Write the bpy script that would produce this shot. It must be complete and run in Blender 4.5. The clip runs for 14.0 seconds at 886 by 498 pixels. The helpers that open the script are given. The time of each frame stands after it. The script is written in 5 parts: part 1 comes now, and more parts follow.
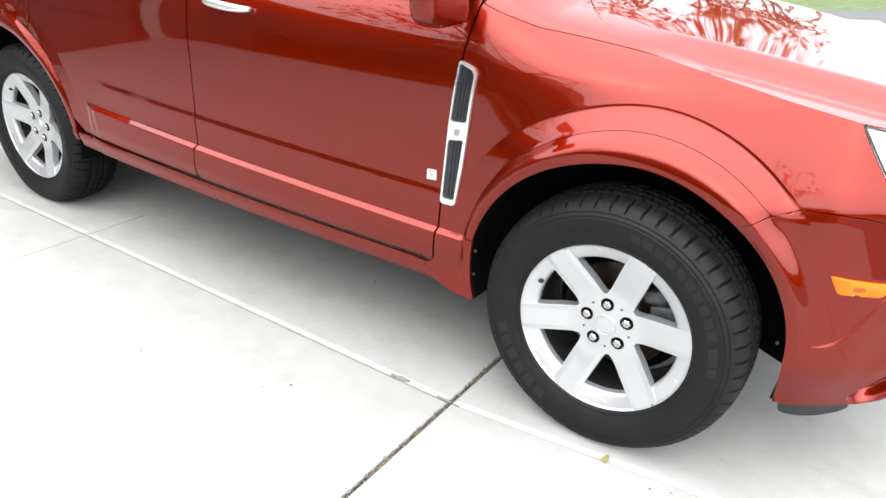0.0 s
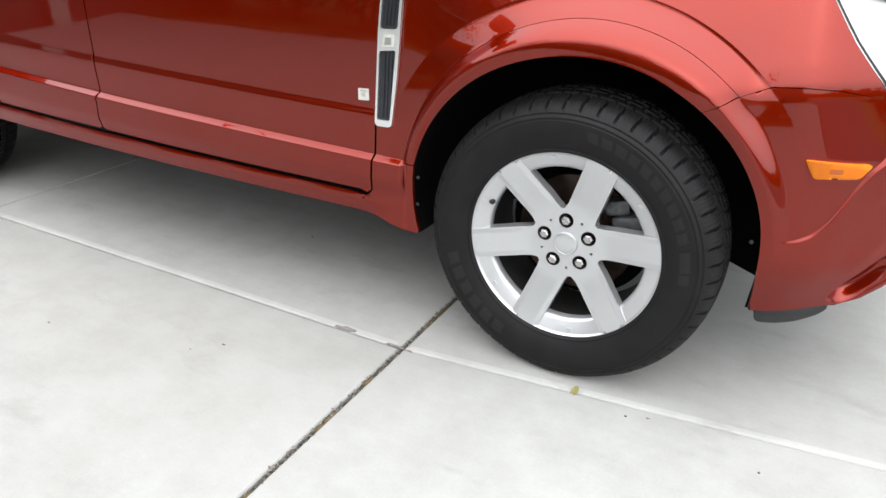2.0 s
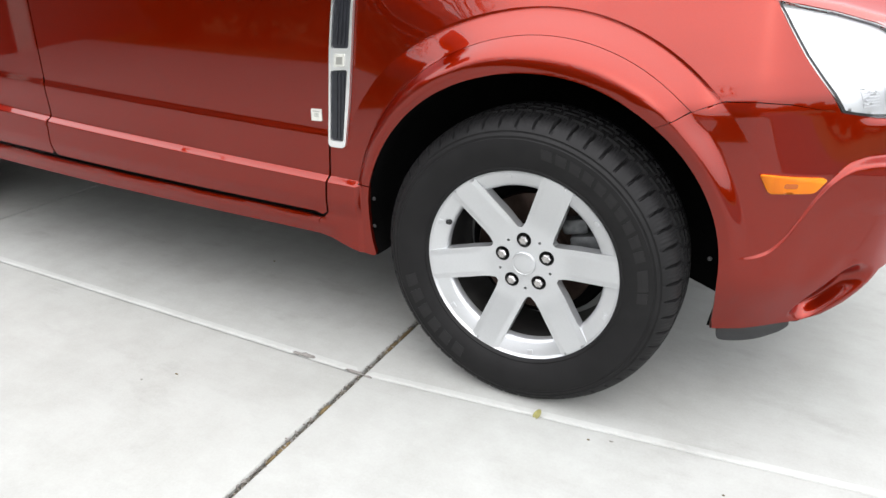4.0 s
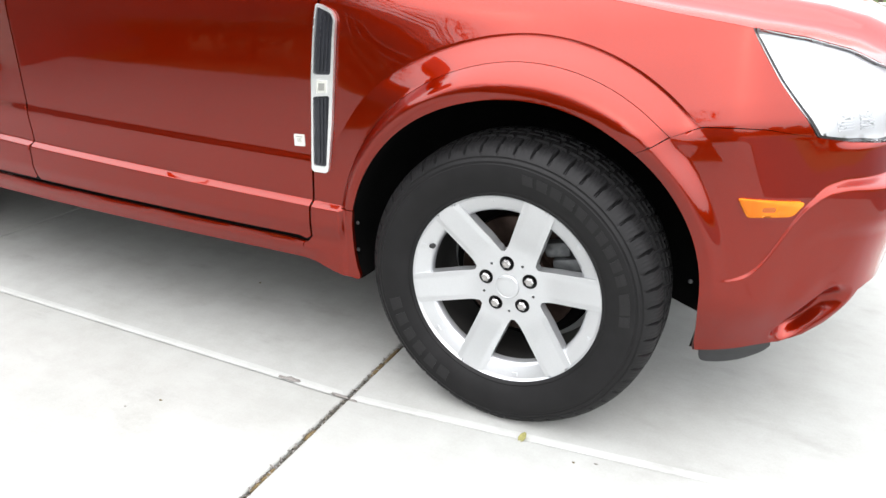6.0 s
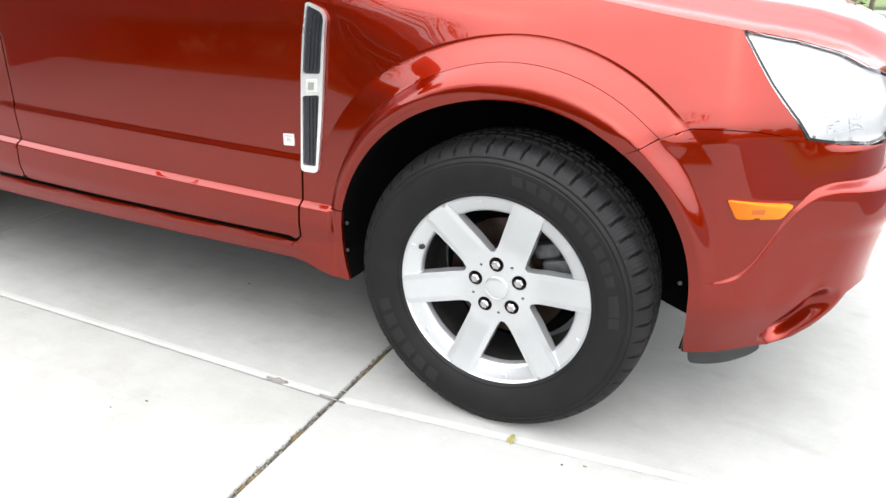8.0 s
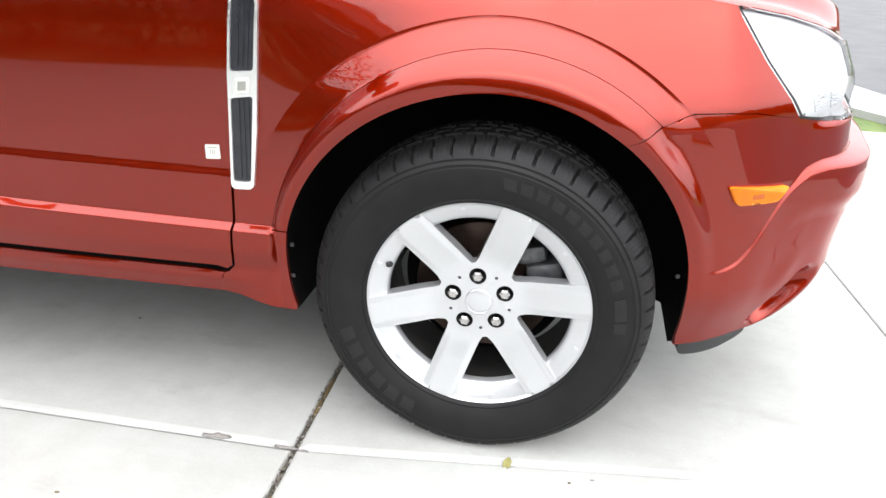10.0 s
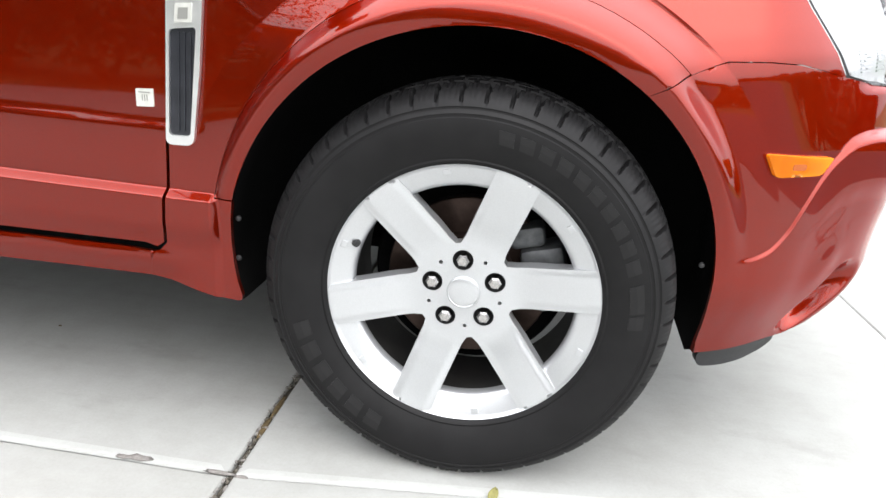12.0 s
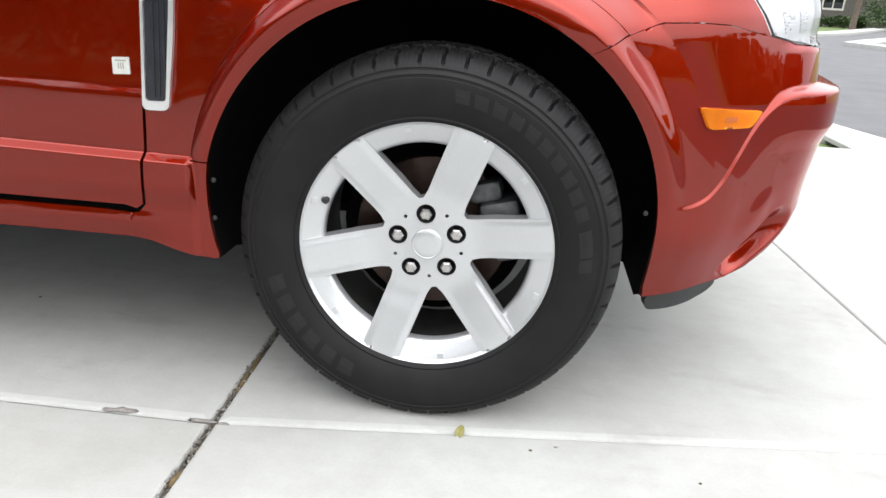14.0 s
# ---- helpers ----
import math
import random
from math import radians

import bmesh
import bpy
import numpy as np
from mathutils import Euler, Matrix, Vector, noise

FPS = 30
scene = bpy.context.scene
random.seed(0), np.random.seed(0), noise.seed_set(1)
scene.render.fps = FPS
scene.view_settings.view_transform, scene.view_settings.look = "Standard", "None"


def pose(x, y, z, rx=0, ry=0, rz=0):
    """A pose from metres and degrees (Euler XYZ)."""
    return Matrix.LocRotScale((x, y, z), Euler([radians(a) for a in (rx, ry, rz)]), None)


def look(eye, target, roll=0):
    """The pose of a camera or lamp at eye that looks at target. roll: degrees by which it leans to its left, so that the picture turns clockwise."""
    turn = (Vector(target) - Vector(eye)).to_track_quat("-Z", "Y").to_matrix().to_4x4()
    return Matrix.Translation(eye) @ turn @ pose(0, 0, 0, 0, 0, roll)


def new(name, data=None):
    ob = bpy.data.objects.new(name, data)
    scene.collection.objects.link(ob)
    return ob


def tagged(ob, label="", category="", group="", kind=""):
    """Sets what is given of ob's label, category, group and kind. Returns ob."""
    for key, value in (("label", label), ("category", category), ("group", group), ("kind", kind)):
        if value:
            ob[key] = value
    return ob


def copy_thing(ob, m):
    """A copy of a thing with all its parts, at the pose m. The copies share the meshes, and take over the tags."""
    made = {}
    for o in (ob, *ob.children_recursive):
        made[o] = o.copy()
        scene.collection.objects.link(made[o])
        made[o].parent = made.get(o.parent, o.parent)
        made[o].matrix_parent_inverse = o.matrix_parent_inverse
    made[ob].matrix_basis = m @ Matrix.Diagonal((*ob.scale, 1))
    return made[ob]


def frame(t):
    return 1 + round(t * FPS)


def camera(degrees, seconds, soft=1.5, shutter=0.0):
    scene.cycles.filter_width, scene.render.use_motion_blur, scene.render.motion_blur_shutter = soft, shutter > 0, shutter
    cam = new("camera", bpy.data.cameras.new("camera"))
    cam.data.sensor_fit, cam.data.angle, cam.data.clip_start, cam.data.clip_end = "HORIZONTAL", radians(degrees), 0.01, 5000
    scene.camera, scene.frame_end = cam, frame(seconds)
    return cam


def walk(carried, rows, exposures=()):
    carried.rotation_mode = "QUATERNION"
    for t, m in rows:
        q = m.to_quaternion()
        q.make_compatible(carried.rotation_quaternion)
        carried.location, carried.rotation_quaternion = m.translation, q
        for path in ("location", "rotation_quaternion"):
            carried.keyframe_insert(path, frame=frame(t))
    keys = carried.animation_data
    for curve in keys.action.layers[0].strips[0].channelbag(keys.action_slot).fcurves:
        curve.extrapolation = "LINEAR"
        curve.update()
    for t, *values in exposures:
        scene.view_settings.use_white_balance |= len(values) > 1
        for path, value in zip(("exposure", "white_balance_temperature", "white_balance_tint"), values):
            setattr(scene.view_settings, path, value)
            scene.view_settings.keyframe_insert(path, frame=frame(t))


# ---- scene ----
cam = camera(63.0, 14.0)
PATH = [
    (0, (0.532, -1.592, 1.321), (-0.461, -0.087, 0.455), 2.7),
    (0.5, (0.503, -1.564, 1.222), (-0.455, -0.05, 0.332), -0.6),
    (1, (0.487, -1.541, 1.117), (-0.421, -0.011, 0.204), 0.3),
    (1.5, (0.489, -1.517, 1.09), (-0.402, 0.045, 0.215), 0.5),
    (2, (0.487, -1.507, 1.083), (-0.372, 0.073, 0.208), 0.8),
    (2.5, (0.502, -1.476, 1.116), (-0.351, 0.098, 0.225), 1.1),
    (3, (0.518, -1.438, 1.072), (-0.361, 0.147, 0.228), 0.1),
    (3.2, (0.517, -1.447, 1.068), (-0.335, 0.155, 0.227), -0.1),
    (5.3, (0.547, -1.432, 1.063), (-0.271, 0.216, 0.277), 0.8),
    (5.5, (0.529, -1.429, 1.088), (-0.27, 0.211, 0.269), 0.2),
    (6, (0.539, -1.432, 1.096), (-0.275, 0.215, 0.305), 0.2),
    (6.5, (0.543, -1.432, 1.096), (-0.269, 0.226, 0.326), 0.5),
    (7, (0.538, -1.429, 1.086), (-0.264, 0.235, 0.319), 0.5),
    (7.5, (0.539, -1.424, 1.087), (-0.254, 0.242, 0.314), 1.2),
    (8, (0.543, -1.426, 1.086), (-0.253, 0.234, 0.306), 0.8),
    (8.2, (0.536, -1.421, 1.101), (-0.246, 0.238, 0.305), 0.7),
    (10.3, (0.143, -1.276, 1.074), (-0.156, 0.51, 0.225), 1.3),
    (10.5, (0.144, -1.244, 1.046), (-0.168, 0.547, 0.211), 1.8),
    (11, (0.108, -1.181, 0.998), (-0.225, 0.612, 0.178), 3.6),
    (11.5, (0.09, -1.153, 0.944), (-0.117, 0.682, 0.176), 3.6),
    (12, (0.119, -1.145, 0.841), (-0.14, 0.717, 0.156), 3.5),
    (12.5, (0.132, -1.186, 0.823), (-0.112, 0.679, 0.142), 2.0),
    (13, (0.153, -1.246, 0.819), (-0.081, 0.629, 0.164), 1.6),
    (13.5, (0.137, -1.254, 0.816), (-0.074, 0.595, 0.085), 2.3),
    (14, (0.152, -1.25, 0.813), (-0.03, 0.612, 0.105), 2.9),
]
EXPOSURES = [(0, 2.17), (0.5, 2.01), (1.0, 1.67), (3.0, 1.67), (5.5, 2.01), (8.0, 2.13), (10.5, 2.19), (11.5, 2.14), (12.5, 2.01), (13.3, 1.95), (14.0, 1.83)]
walk(cam, [(t, look(eye, target, roll)) for t, eye, target, roll in PATH], EXPOSURES)

# ---- light: bright overcast day ----
world = bpy.data.worlds.new("overcast_sky")
scene.world = world
world.use_nodes = True
wn, wl = world.node_tree.nodes, world.node_tree.links
sky = wn.new("ShaderNodeTexSky")
sky.sky_type = "NISHITA"
sky.sun_disc = False
sky.sun_elevation, sky.sun_rotation = radians(50), radians(155)
sky.dust_density, sky.air_density = 3.0, 1.0
haze = wn.new("ShaderNodeMix")
haze.data_type = "RGBA"
haze.inputs["Factor"].default_value = 0.86
# an overcast sky is about three times as bright overhead as at the horizon
dome, height, cloud = wn.new("ShaderNodeTexCoord"), wn.new("ShaderNodeSeparateXYZ"), wn.new("ShaderNodeValToRGB")
wl.new(dome.outputs["Generated"], height.inputs["Vector"])
wl.new(height.outputs["Z"], cloud.inputs["Fac"])
for stop, (at, tone) in zip(cloud.color_ramp.elements, ((0.0, 0.333), (1.0, 1.0))):
    stop.position, stop.color = at, (tone * 0.966, tone * 0.978, tone, 1)
glow = wn.new("ShaderNodeMix")
glow.data_type, glow.blend_type = "RGBA", "MULTIPLY"
glow.inputs["Factor"].default_value = 1.0
glow.inputs["B"].default_value = (11.0, 11.0, 11.0, 1)
wl.new(cloud.outputs["Color"], glow.inputs["A"])
wl.new(glow.outputs["Result"], haze.inputs["B"])
wl.new(sky.outputs["Color"], haze.inputs["A"])
wl.new(haze.outputs["Result"], wn["Background"].inputs["Color"])
wn["Background"].inputs["Strength"].default_value = 0.123
sun = new("sun", bpy.data.lights.new("sun", "SUN"))
sun.data.energy, sun.data.angle, sun.data.color = 0.5, radians(150), (1.0, 0.98, 0.95)
sun.matrix_world = look((3.0, -6.5, 8.5), (0, 0, 0))


# ---- materials ----
def material(name, colour, rough=0.5, metal=0.0, **more):
    m = bpy.data.materials.new(name)
    m.use_nodes = True
    b = m.node_tree.nodes["Principled BSDF"]
    b.inputs["Base Color"].default_value = (*colour, 1)
    b.inputs["Roughness"].default_value = rough
    b.inputs["Metallic"].default_value = metal
    for key, value in more.items():
        b.inputs[key.replace("_", " ")].default_value = value
    return m


def noise_node(m, scale, detail=4, rough=0.6, stretch=(1, 1, 1), coords="Object"):
    n, l = m.node_tree.nodes, m.node_tree.links
    tc, mp, nz = n.new("ShaderNodeTexCoord"), n.new("ShaderNodeMapping"), n.new("ShaderNodeTexNoise")
    mp.inputs["Scale"].default_value = stretch
    nz.inputs["Scale"].default_value, nz.inputs["Detail"].default_value, nz.inputs["Roughness"].default_value = scale, detail, rough
    l.new(tc.outputs[coords], mp.inputs["Vector"])
    l.new(mp.outputs["Vector"], nz.inputs["Vector"])
    return nz


def ramp(m, source, stops):
    r = m.node_tree.nodes.new("ShaderNodeValToRGB")
    while len(r.color_ramp.elements) < len(stops):
        r.color_ramp.elements.new(0.5)
    for e, (at, colour) in zip(r.color_ramp.elements, stops):
        e.position, e.color = at, (*colour, 1)
    m.node_tree.links.new(source, r.inputs["Fac"])
    return r.outputs["Color"]


def blend(m, a, b, fac, how="MULTIPLY"):
    x = m.node_tree.nodes.new("ShaderNodeMix")
    x.data_type, x.blend_type = "RGBA", how
    for key, value in (("A", a), ("B", b), ("Factor", fac)):
        if isinstance(value, (int, float)):
            x.inputs[key].default_value = value
        else:
            m.node_tree.links.new(value, x.inputs[key])
    return x.outputs["Result"]


def shade(m, key, socket):
    m.node_tree.links.new(socket, m.node_tree.nodes["Principled BSDF"].inputs[key])


def bump(m, height, strength, distance):
    b = m.node_tree.nodes.new("ShaderNodeBump")
    b.inputs["Strength"].default_value, b.inputs["Distance"].default_value = strength, distance
    m.node_tree.links.new(height, b.inputs["Height"])
    shade(m, "Normal", b.outputs["Normal"])


def speckled(name, low, high, scale, rough=0.6, metal=0.0, strength=0.2, distance=0.002, **more):
    m = material(name, high, rough, metal, **more)
    nz = noise_node(m, scale)
    shade(m, "Base Color", ramp(m, nz.outputs["Fac"], [(0.3, low), (0.7, high)]))
    if strength:
        bump(m, noise_node(m, scale * 4).outputs["Fac"], strength, distance)
    return m


PAINT = material("red_metallic_paint", (0.185, 0.006, 0.001), 0.36, 0.80, Coat_Weight=1.0, Coat_Roughness=0.03, Coat_IOR=1.46, Specular_IOR_Level=0.0, Specular_Tint=(1.0, 0.4, 0.3, 1.0))
flake = noise_node(PAINT, 900, 2, 0.7)
shade(PAINT, "Base Color", ramp(PAINT, flake.outputs["Fac"], [(0.3, (0.178, 0.0075, 0.0007)), (0.7, (0.218, 0.0097, 0.0011))]))
dust = noise_node(PAINT, 7, 5, 0.7)
shade(PAINT, "Roughness", ramp(PAINT, dust.outputs["Fac"], [(0.35, (0.31,) * 3), (0.75, (0.37,) * 3)]))
BLACK = speckled("black_plastic", (0.012, 0.012, 0.013), (0.022, 0.022, 0.023), 60, 0.55, strength=0.15, distance=0.001)
# darker than black plastic: deep shade of wells and underbody is in the colour
SHADE_BLACK = speckled("shade_black_liner", (0.0016, 0.0016, 0.0017), (0.0035, 0.0035, 0.0035), 25, 0.95, Specular_IOR_Level=0.1)
GREY_DAM = speckled("grey_black_air_dam", (0.012, 0.0124, 0.0138), (0.020, 0.0205, 0.0225), 40, 0.5, strength=0.1)
VENT_BLACK = speckled("satin_black_vent", (0.012, 0.013, 0.017), (0.022, 0.023, 0.03), 40, 0.32, strength=0.05)
CHROME = speckled("satin_chrome", (0.78, 0.79, 0.80), (0.87, 0.87, 0.88), 30, 0.3, 0.85, strength=0.03)
SILVER = speckled("silver_painted_alloy", (0.52, 0.53, 0.545), (0.57, 0.58, 0.595), 500, 0.33, 0.66, strength=0.03, distance=0.0005, Coat_Weight=0.6, Coat_Roughness=0.08)
NUT = speckled("chrome_nut", (0.38, 0.37, 0.37), (0.60, 0.58, 0.57), 200, 0.22, 1.0, strength=0.05)
DISC = speckled("worn_brake_disc", (0.035, 0.022, 0.017), (0.075, 0.05, 0.042), 30, 0.45, 0.8)
# silver rim's inner barrel, with the shade behind the spokes painted in
SHADED_BARREL = speckled("shade_dark_barrel", (0.006, 0.0055, 0.005), (0.016, 0.0145, 0.0135), 20, 0.7)
CAST = speckled("cast_brake_metal", (0.08, 0.083, 0.087), (0.17, 0.175, 0.18), 40, 0.5, 0.6)
RUBBER = speckled("black_tyre_rubber", (0.0052, 0.0050, 0.0054), (0.0088, 0.0085, 0.0090), 18, 0.58, strength=0.12, distance=0.001, Specular_IOR_Level=0.22)
RAISED = speckled("raised_tyre_marking", (0.0080, 0.0078, 0.0082), (0.0108, 0.0105, 0.0110), 60, 0.56, strength=0.1, Specular_IOR_Level=0.3)
AMBER = material("amber_lens", (0.95, 0.24, 0.01), 0.25, 0.0, Coat_Weight=0.35, Coat_Roughness=0.05)
amber_ribs = noise_node(AMBER, 40, 1, 0.4, (1, 1, 0.3))
shade(AMBER, "Base Color", ramp(AMBER, amber_ribs.outputs["Fac"], [(0.35, (0.95, 0.235, 0.003)), (0.65, (1.0, 0.27, 0.005))]))
LENS = material("clear_lens", (0.97, 0.98, 1.0), 0.02)
lens_clear, lens_gloss, lens_mix, lens_edge = [LENS.node_tree.nodes.new("ShaderNode" + k) for k in ("BsdfTransparent", "BsdfGlossy", "MixShader", "Fresnel")]
lens_clear.inputs["Color"].default_value = (0.93, 0.94, 0.95, 1)
lens_gloss.inputs["Roughness"].default_value, lens_edge.inputs["IOR"].default_value = 0.02, 1.5
for a, b in ((lens_edge.outputs[0], lens_mix.inputs[0]), (lens_clear.outputs[0], lens_mix.inputs[1]), (lens_gloss.outputs[0], lens_mix.inputs[2]), (lens_mix.outputs[0], LENS.node_tree.nodes["Material Output"].inputs["Surface"])):
    LENS.node_tree.links.new(a, b)
REFLECTOR = speckled("lamp_reflector", (0.80, 0.81, 0.82), (0.88, 0.89, 0.90), 20, 0.32, 0.45, strength=0.05)
GLASS = material("tinted_glass", (0.012, 0.015, 0.015), 0.03, 0.0, Coat_Weight=1.0, Coat_Roughness=0.01)
BADGE = speckled("pale_silver_badge", (0.62, 0.62, 0.58), (0.74, 0.74, 0.70), 80, 0.3, 0.4, strength=0.02)
BADGE_MARK = material("grey_badge_mark", (0.33, 0.33, 0.31), 0.35, 0.5)


def concrete(name, low, high):
    m = material(name, high, 0.85)
    wide, fine, blot = noise_node(m, 1.3, 5, 0.6), noise_node(m, 160, 3, 0.7), noise_node(m, 6, 6, 0.7)
    tone = ramp(m, wide.outputs["Fac"], [(0.3, low), (0.7, high)])
    tone = blend(m, tone, ramp(m, blot.outputs["Fac"], [(0.25, (0.86, 0.855, 0.84)), (0.6, (1, 1, 1))]), 1.0)
    streak = noise_node(m, 2.2, 5, 0.65, (0.5, 4.0, 1))
    tone = blend(m, tone, ramp(m, streak.outputs["Fac"], [(0.28, (0.94, 0.94, 0.937)), (0.5, (1, 1, 1))]), 1.0)
    tone = blend(m, tone, ramp(m, fine.outputs["Fac"], [(0.3, (0.95, 0.95, 0.94)), (0.6, (1, 1, 1))]), 1.0)
    smear = noise_node(m, 3.2, 7, 0.62, (1.0, 2.2, 1))
    tone = blend(m, tone, ramp(m, smear.outputs["Fac"], [(0.58, (1, 1, 1)), (0.74, (0.84, 0.838, 0.83))]), 1.0)
    info = m.node_tree.nodes.new("ShaderNodeObjectInfo")
    shade(m, "Base Color", blend(m, tone, ramp(m, info.outputs["Random"], [(0, (0.97, 0.97, 0.96)), (1, (1, 1, 1))]), 1.0))
    bump(m, fine.outputs["Fac"], 0.25, 0.0015)
    return m


CONCRETE = concrete("pale_broomed_concrete", (0.333, 0.337, 0.325), (0.368, 0.372, 0.360))
EDGE = concrete("troweled_joint_edge", (0.390, 0.394, 0.385), (0.416, 0.420, 0.409))
JOINT = speckled("dark_joint_filler", (0.035, 0.03, 0.024), (0.13, 0.115, 0.09), 70, 0.95, strength=0.6, distance=0.004)
ASPHALT = speckled("grey_asphalt", (0.074, 0.074, 0.078), (0.100, 0.100, 0.105), 3, 0.9)
GRASS = speckled("lawn_green", (0.05, 0.085, 0.02), (0.11, 0.15, 0.04), 5, 0.9, strength=0.5, distance=0.02)
LEAF = speckled("leaf_green", (0.025, 0.05, 0.014), (0.06, 0.10, 0.03), 4, 0.7, strength=0)
BARK = speckled("tree_bark", (0.06, 0.045, 0.035), (0.13, 0.10, 0.08), 15, 0.9)
STUCCO = speckled("tan_stucco", (0.26, 0.235, 0.20), (0.32, 0.29, 0.25), 8, 0.9)
DARK_STUCCO = speckled("brown_stucco", (0.075, 0.068, 0.06), (0.105, 0.095, 0.085), 8, 0.9)
ROOFING = speckled("brown_roof_tile", (0.07, 0.055, 0.05), (0.12, 0.095, 0.085), 6, 0.85)
TRIM = speckled("cream_trim", (0.45, 0.44, 0.40), (0.55, 0.53, 0.48), 8, 0.7)


# ---- mesh helpers ----
def link(name, verts, faces, mat, parent=None, label="", smooth=False):
    me = bpy.data.meshes.new(name)
    me.from_pydata([tuple(v) for v in verts], [], [tuple(f) for f in faces])
    me.materials.append(mat)
    if smooth:
        me.polygons.foreach_set("use_smooth", [True] * len(me.polygons))
    ob = new(name, me)
    ob.parent = parent
    return tagged(ob, label=label)


def part(name, bm, mat, parent=None, label="", smooth=False):
    me = bpy.data.meshes.new(name)
    bm.to_mesh(me)
    bm.free()
    me.materials.append(mat)
    if smooth:
        me.polygons.foreach_set("use_smooth", [True] * len(me.polygons))
    ob = new(name, me)
    ob.parent = parent
    return tagged(ob, label=label)


def box(bm, lo, hi, bevel=0.0):
    m = Matrix.Translation([(a + b) / 2 for a, b in zip(lo, hi)]) @ Matrix.Diagonal([b - a for a, b in zip(lo, hi)] + [1])
    made = bmesh.ops.create_cube(bm, size=1, matrix=m)["verts"]
    if bevel:
        edges = {e for v in made for e in v.link_edges}
        bmesh.ops.bevel(bm, geom=list(edges), offset=bevel, segments=2, affect="EDGES", profile=0.5)
    return bm


def sharp(ob, degrees=35):
    me = ob.data
    me.polygons.foreach_set("use_smooth", [True] * len(me.polygons))
    me.set_sharp_from_angle(angle=radians(degrees))
    return ob


def empty(name, parent=None, at=(0, 0, 0)):
    ob = new(name)
    ob.location, ob.parent = at, parent
    return ob


def resample(points, step, closed=True):
    out = []
    pts = [np.array(p, float) for p in points]
    for a, b in zip(pts, pts[1:] + (pts[:1] if closed else [])):
        n = max(1, int(np.ceil(np.linalg.norm(b - a) / step)))
        out += [a + (b - a) * k / n for k in range(n)]
    return np.array(out if closed else out + [pts[-1]])


def inside(poly, pts):
    x, y = pts[:, 0], pts[:, 1]
    hit = np.zeros(len(pts), bool)
    for (xa, ya), (xb, yb) in zip(poly, np.roll(poly, -1, 0)):
        cross = (ya > y) != (yb > y)
        hit ^= cross & (x < (xb - xa) * (y - ya) / (yb - ya + 1e-15) + xa)
    return hit


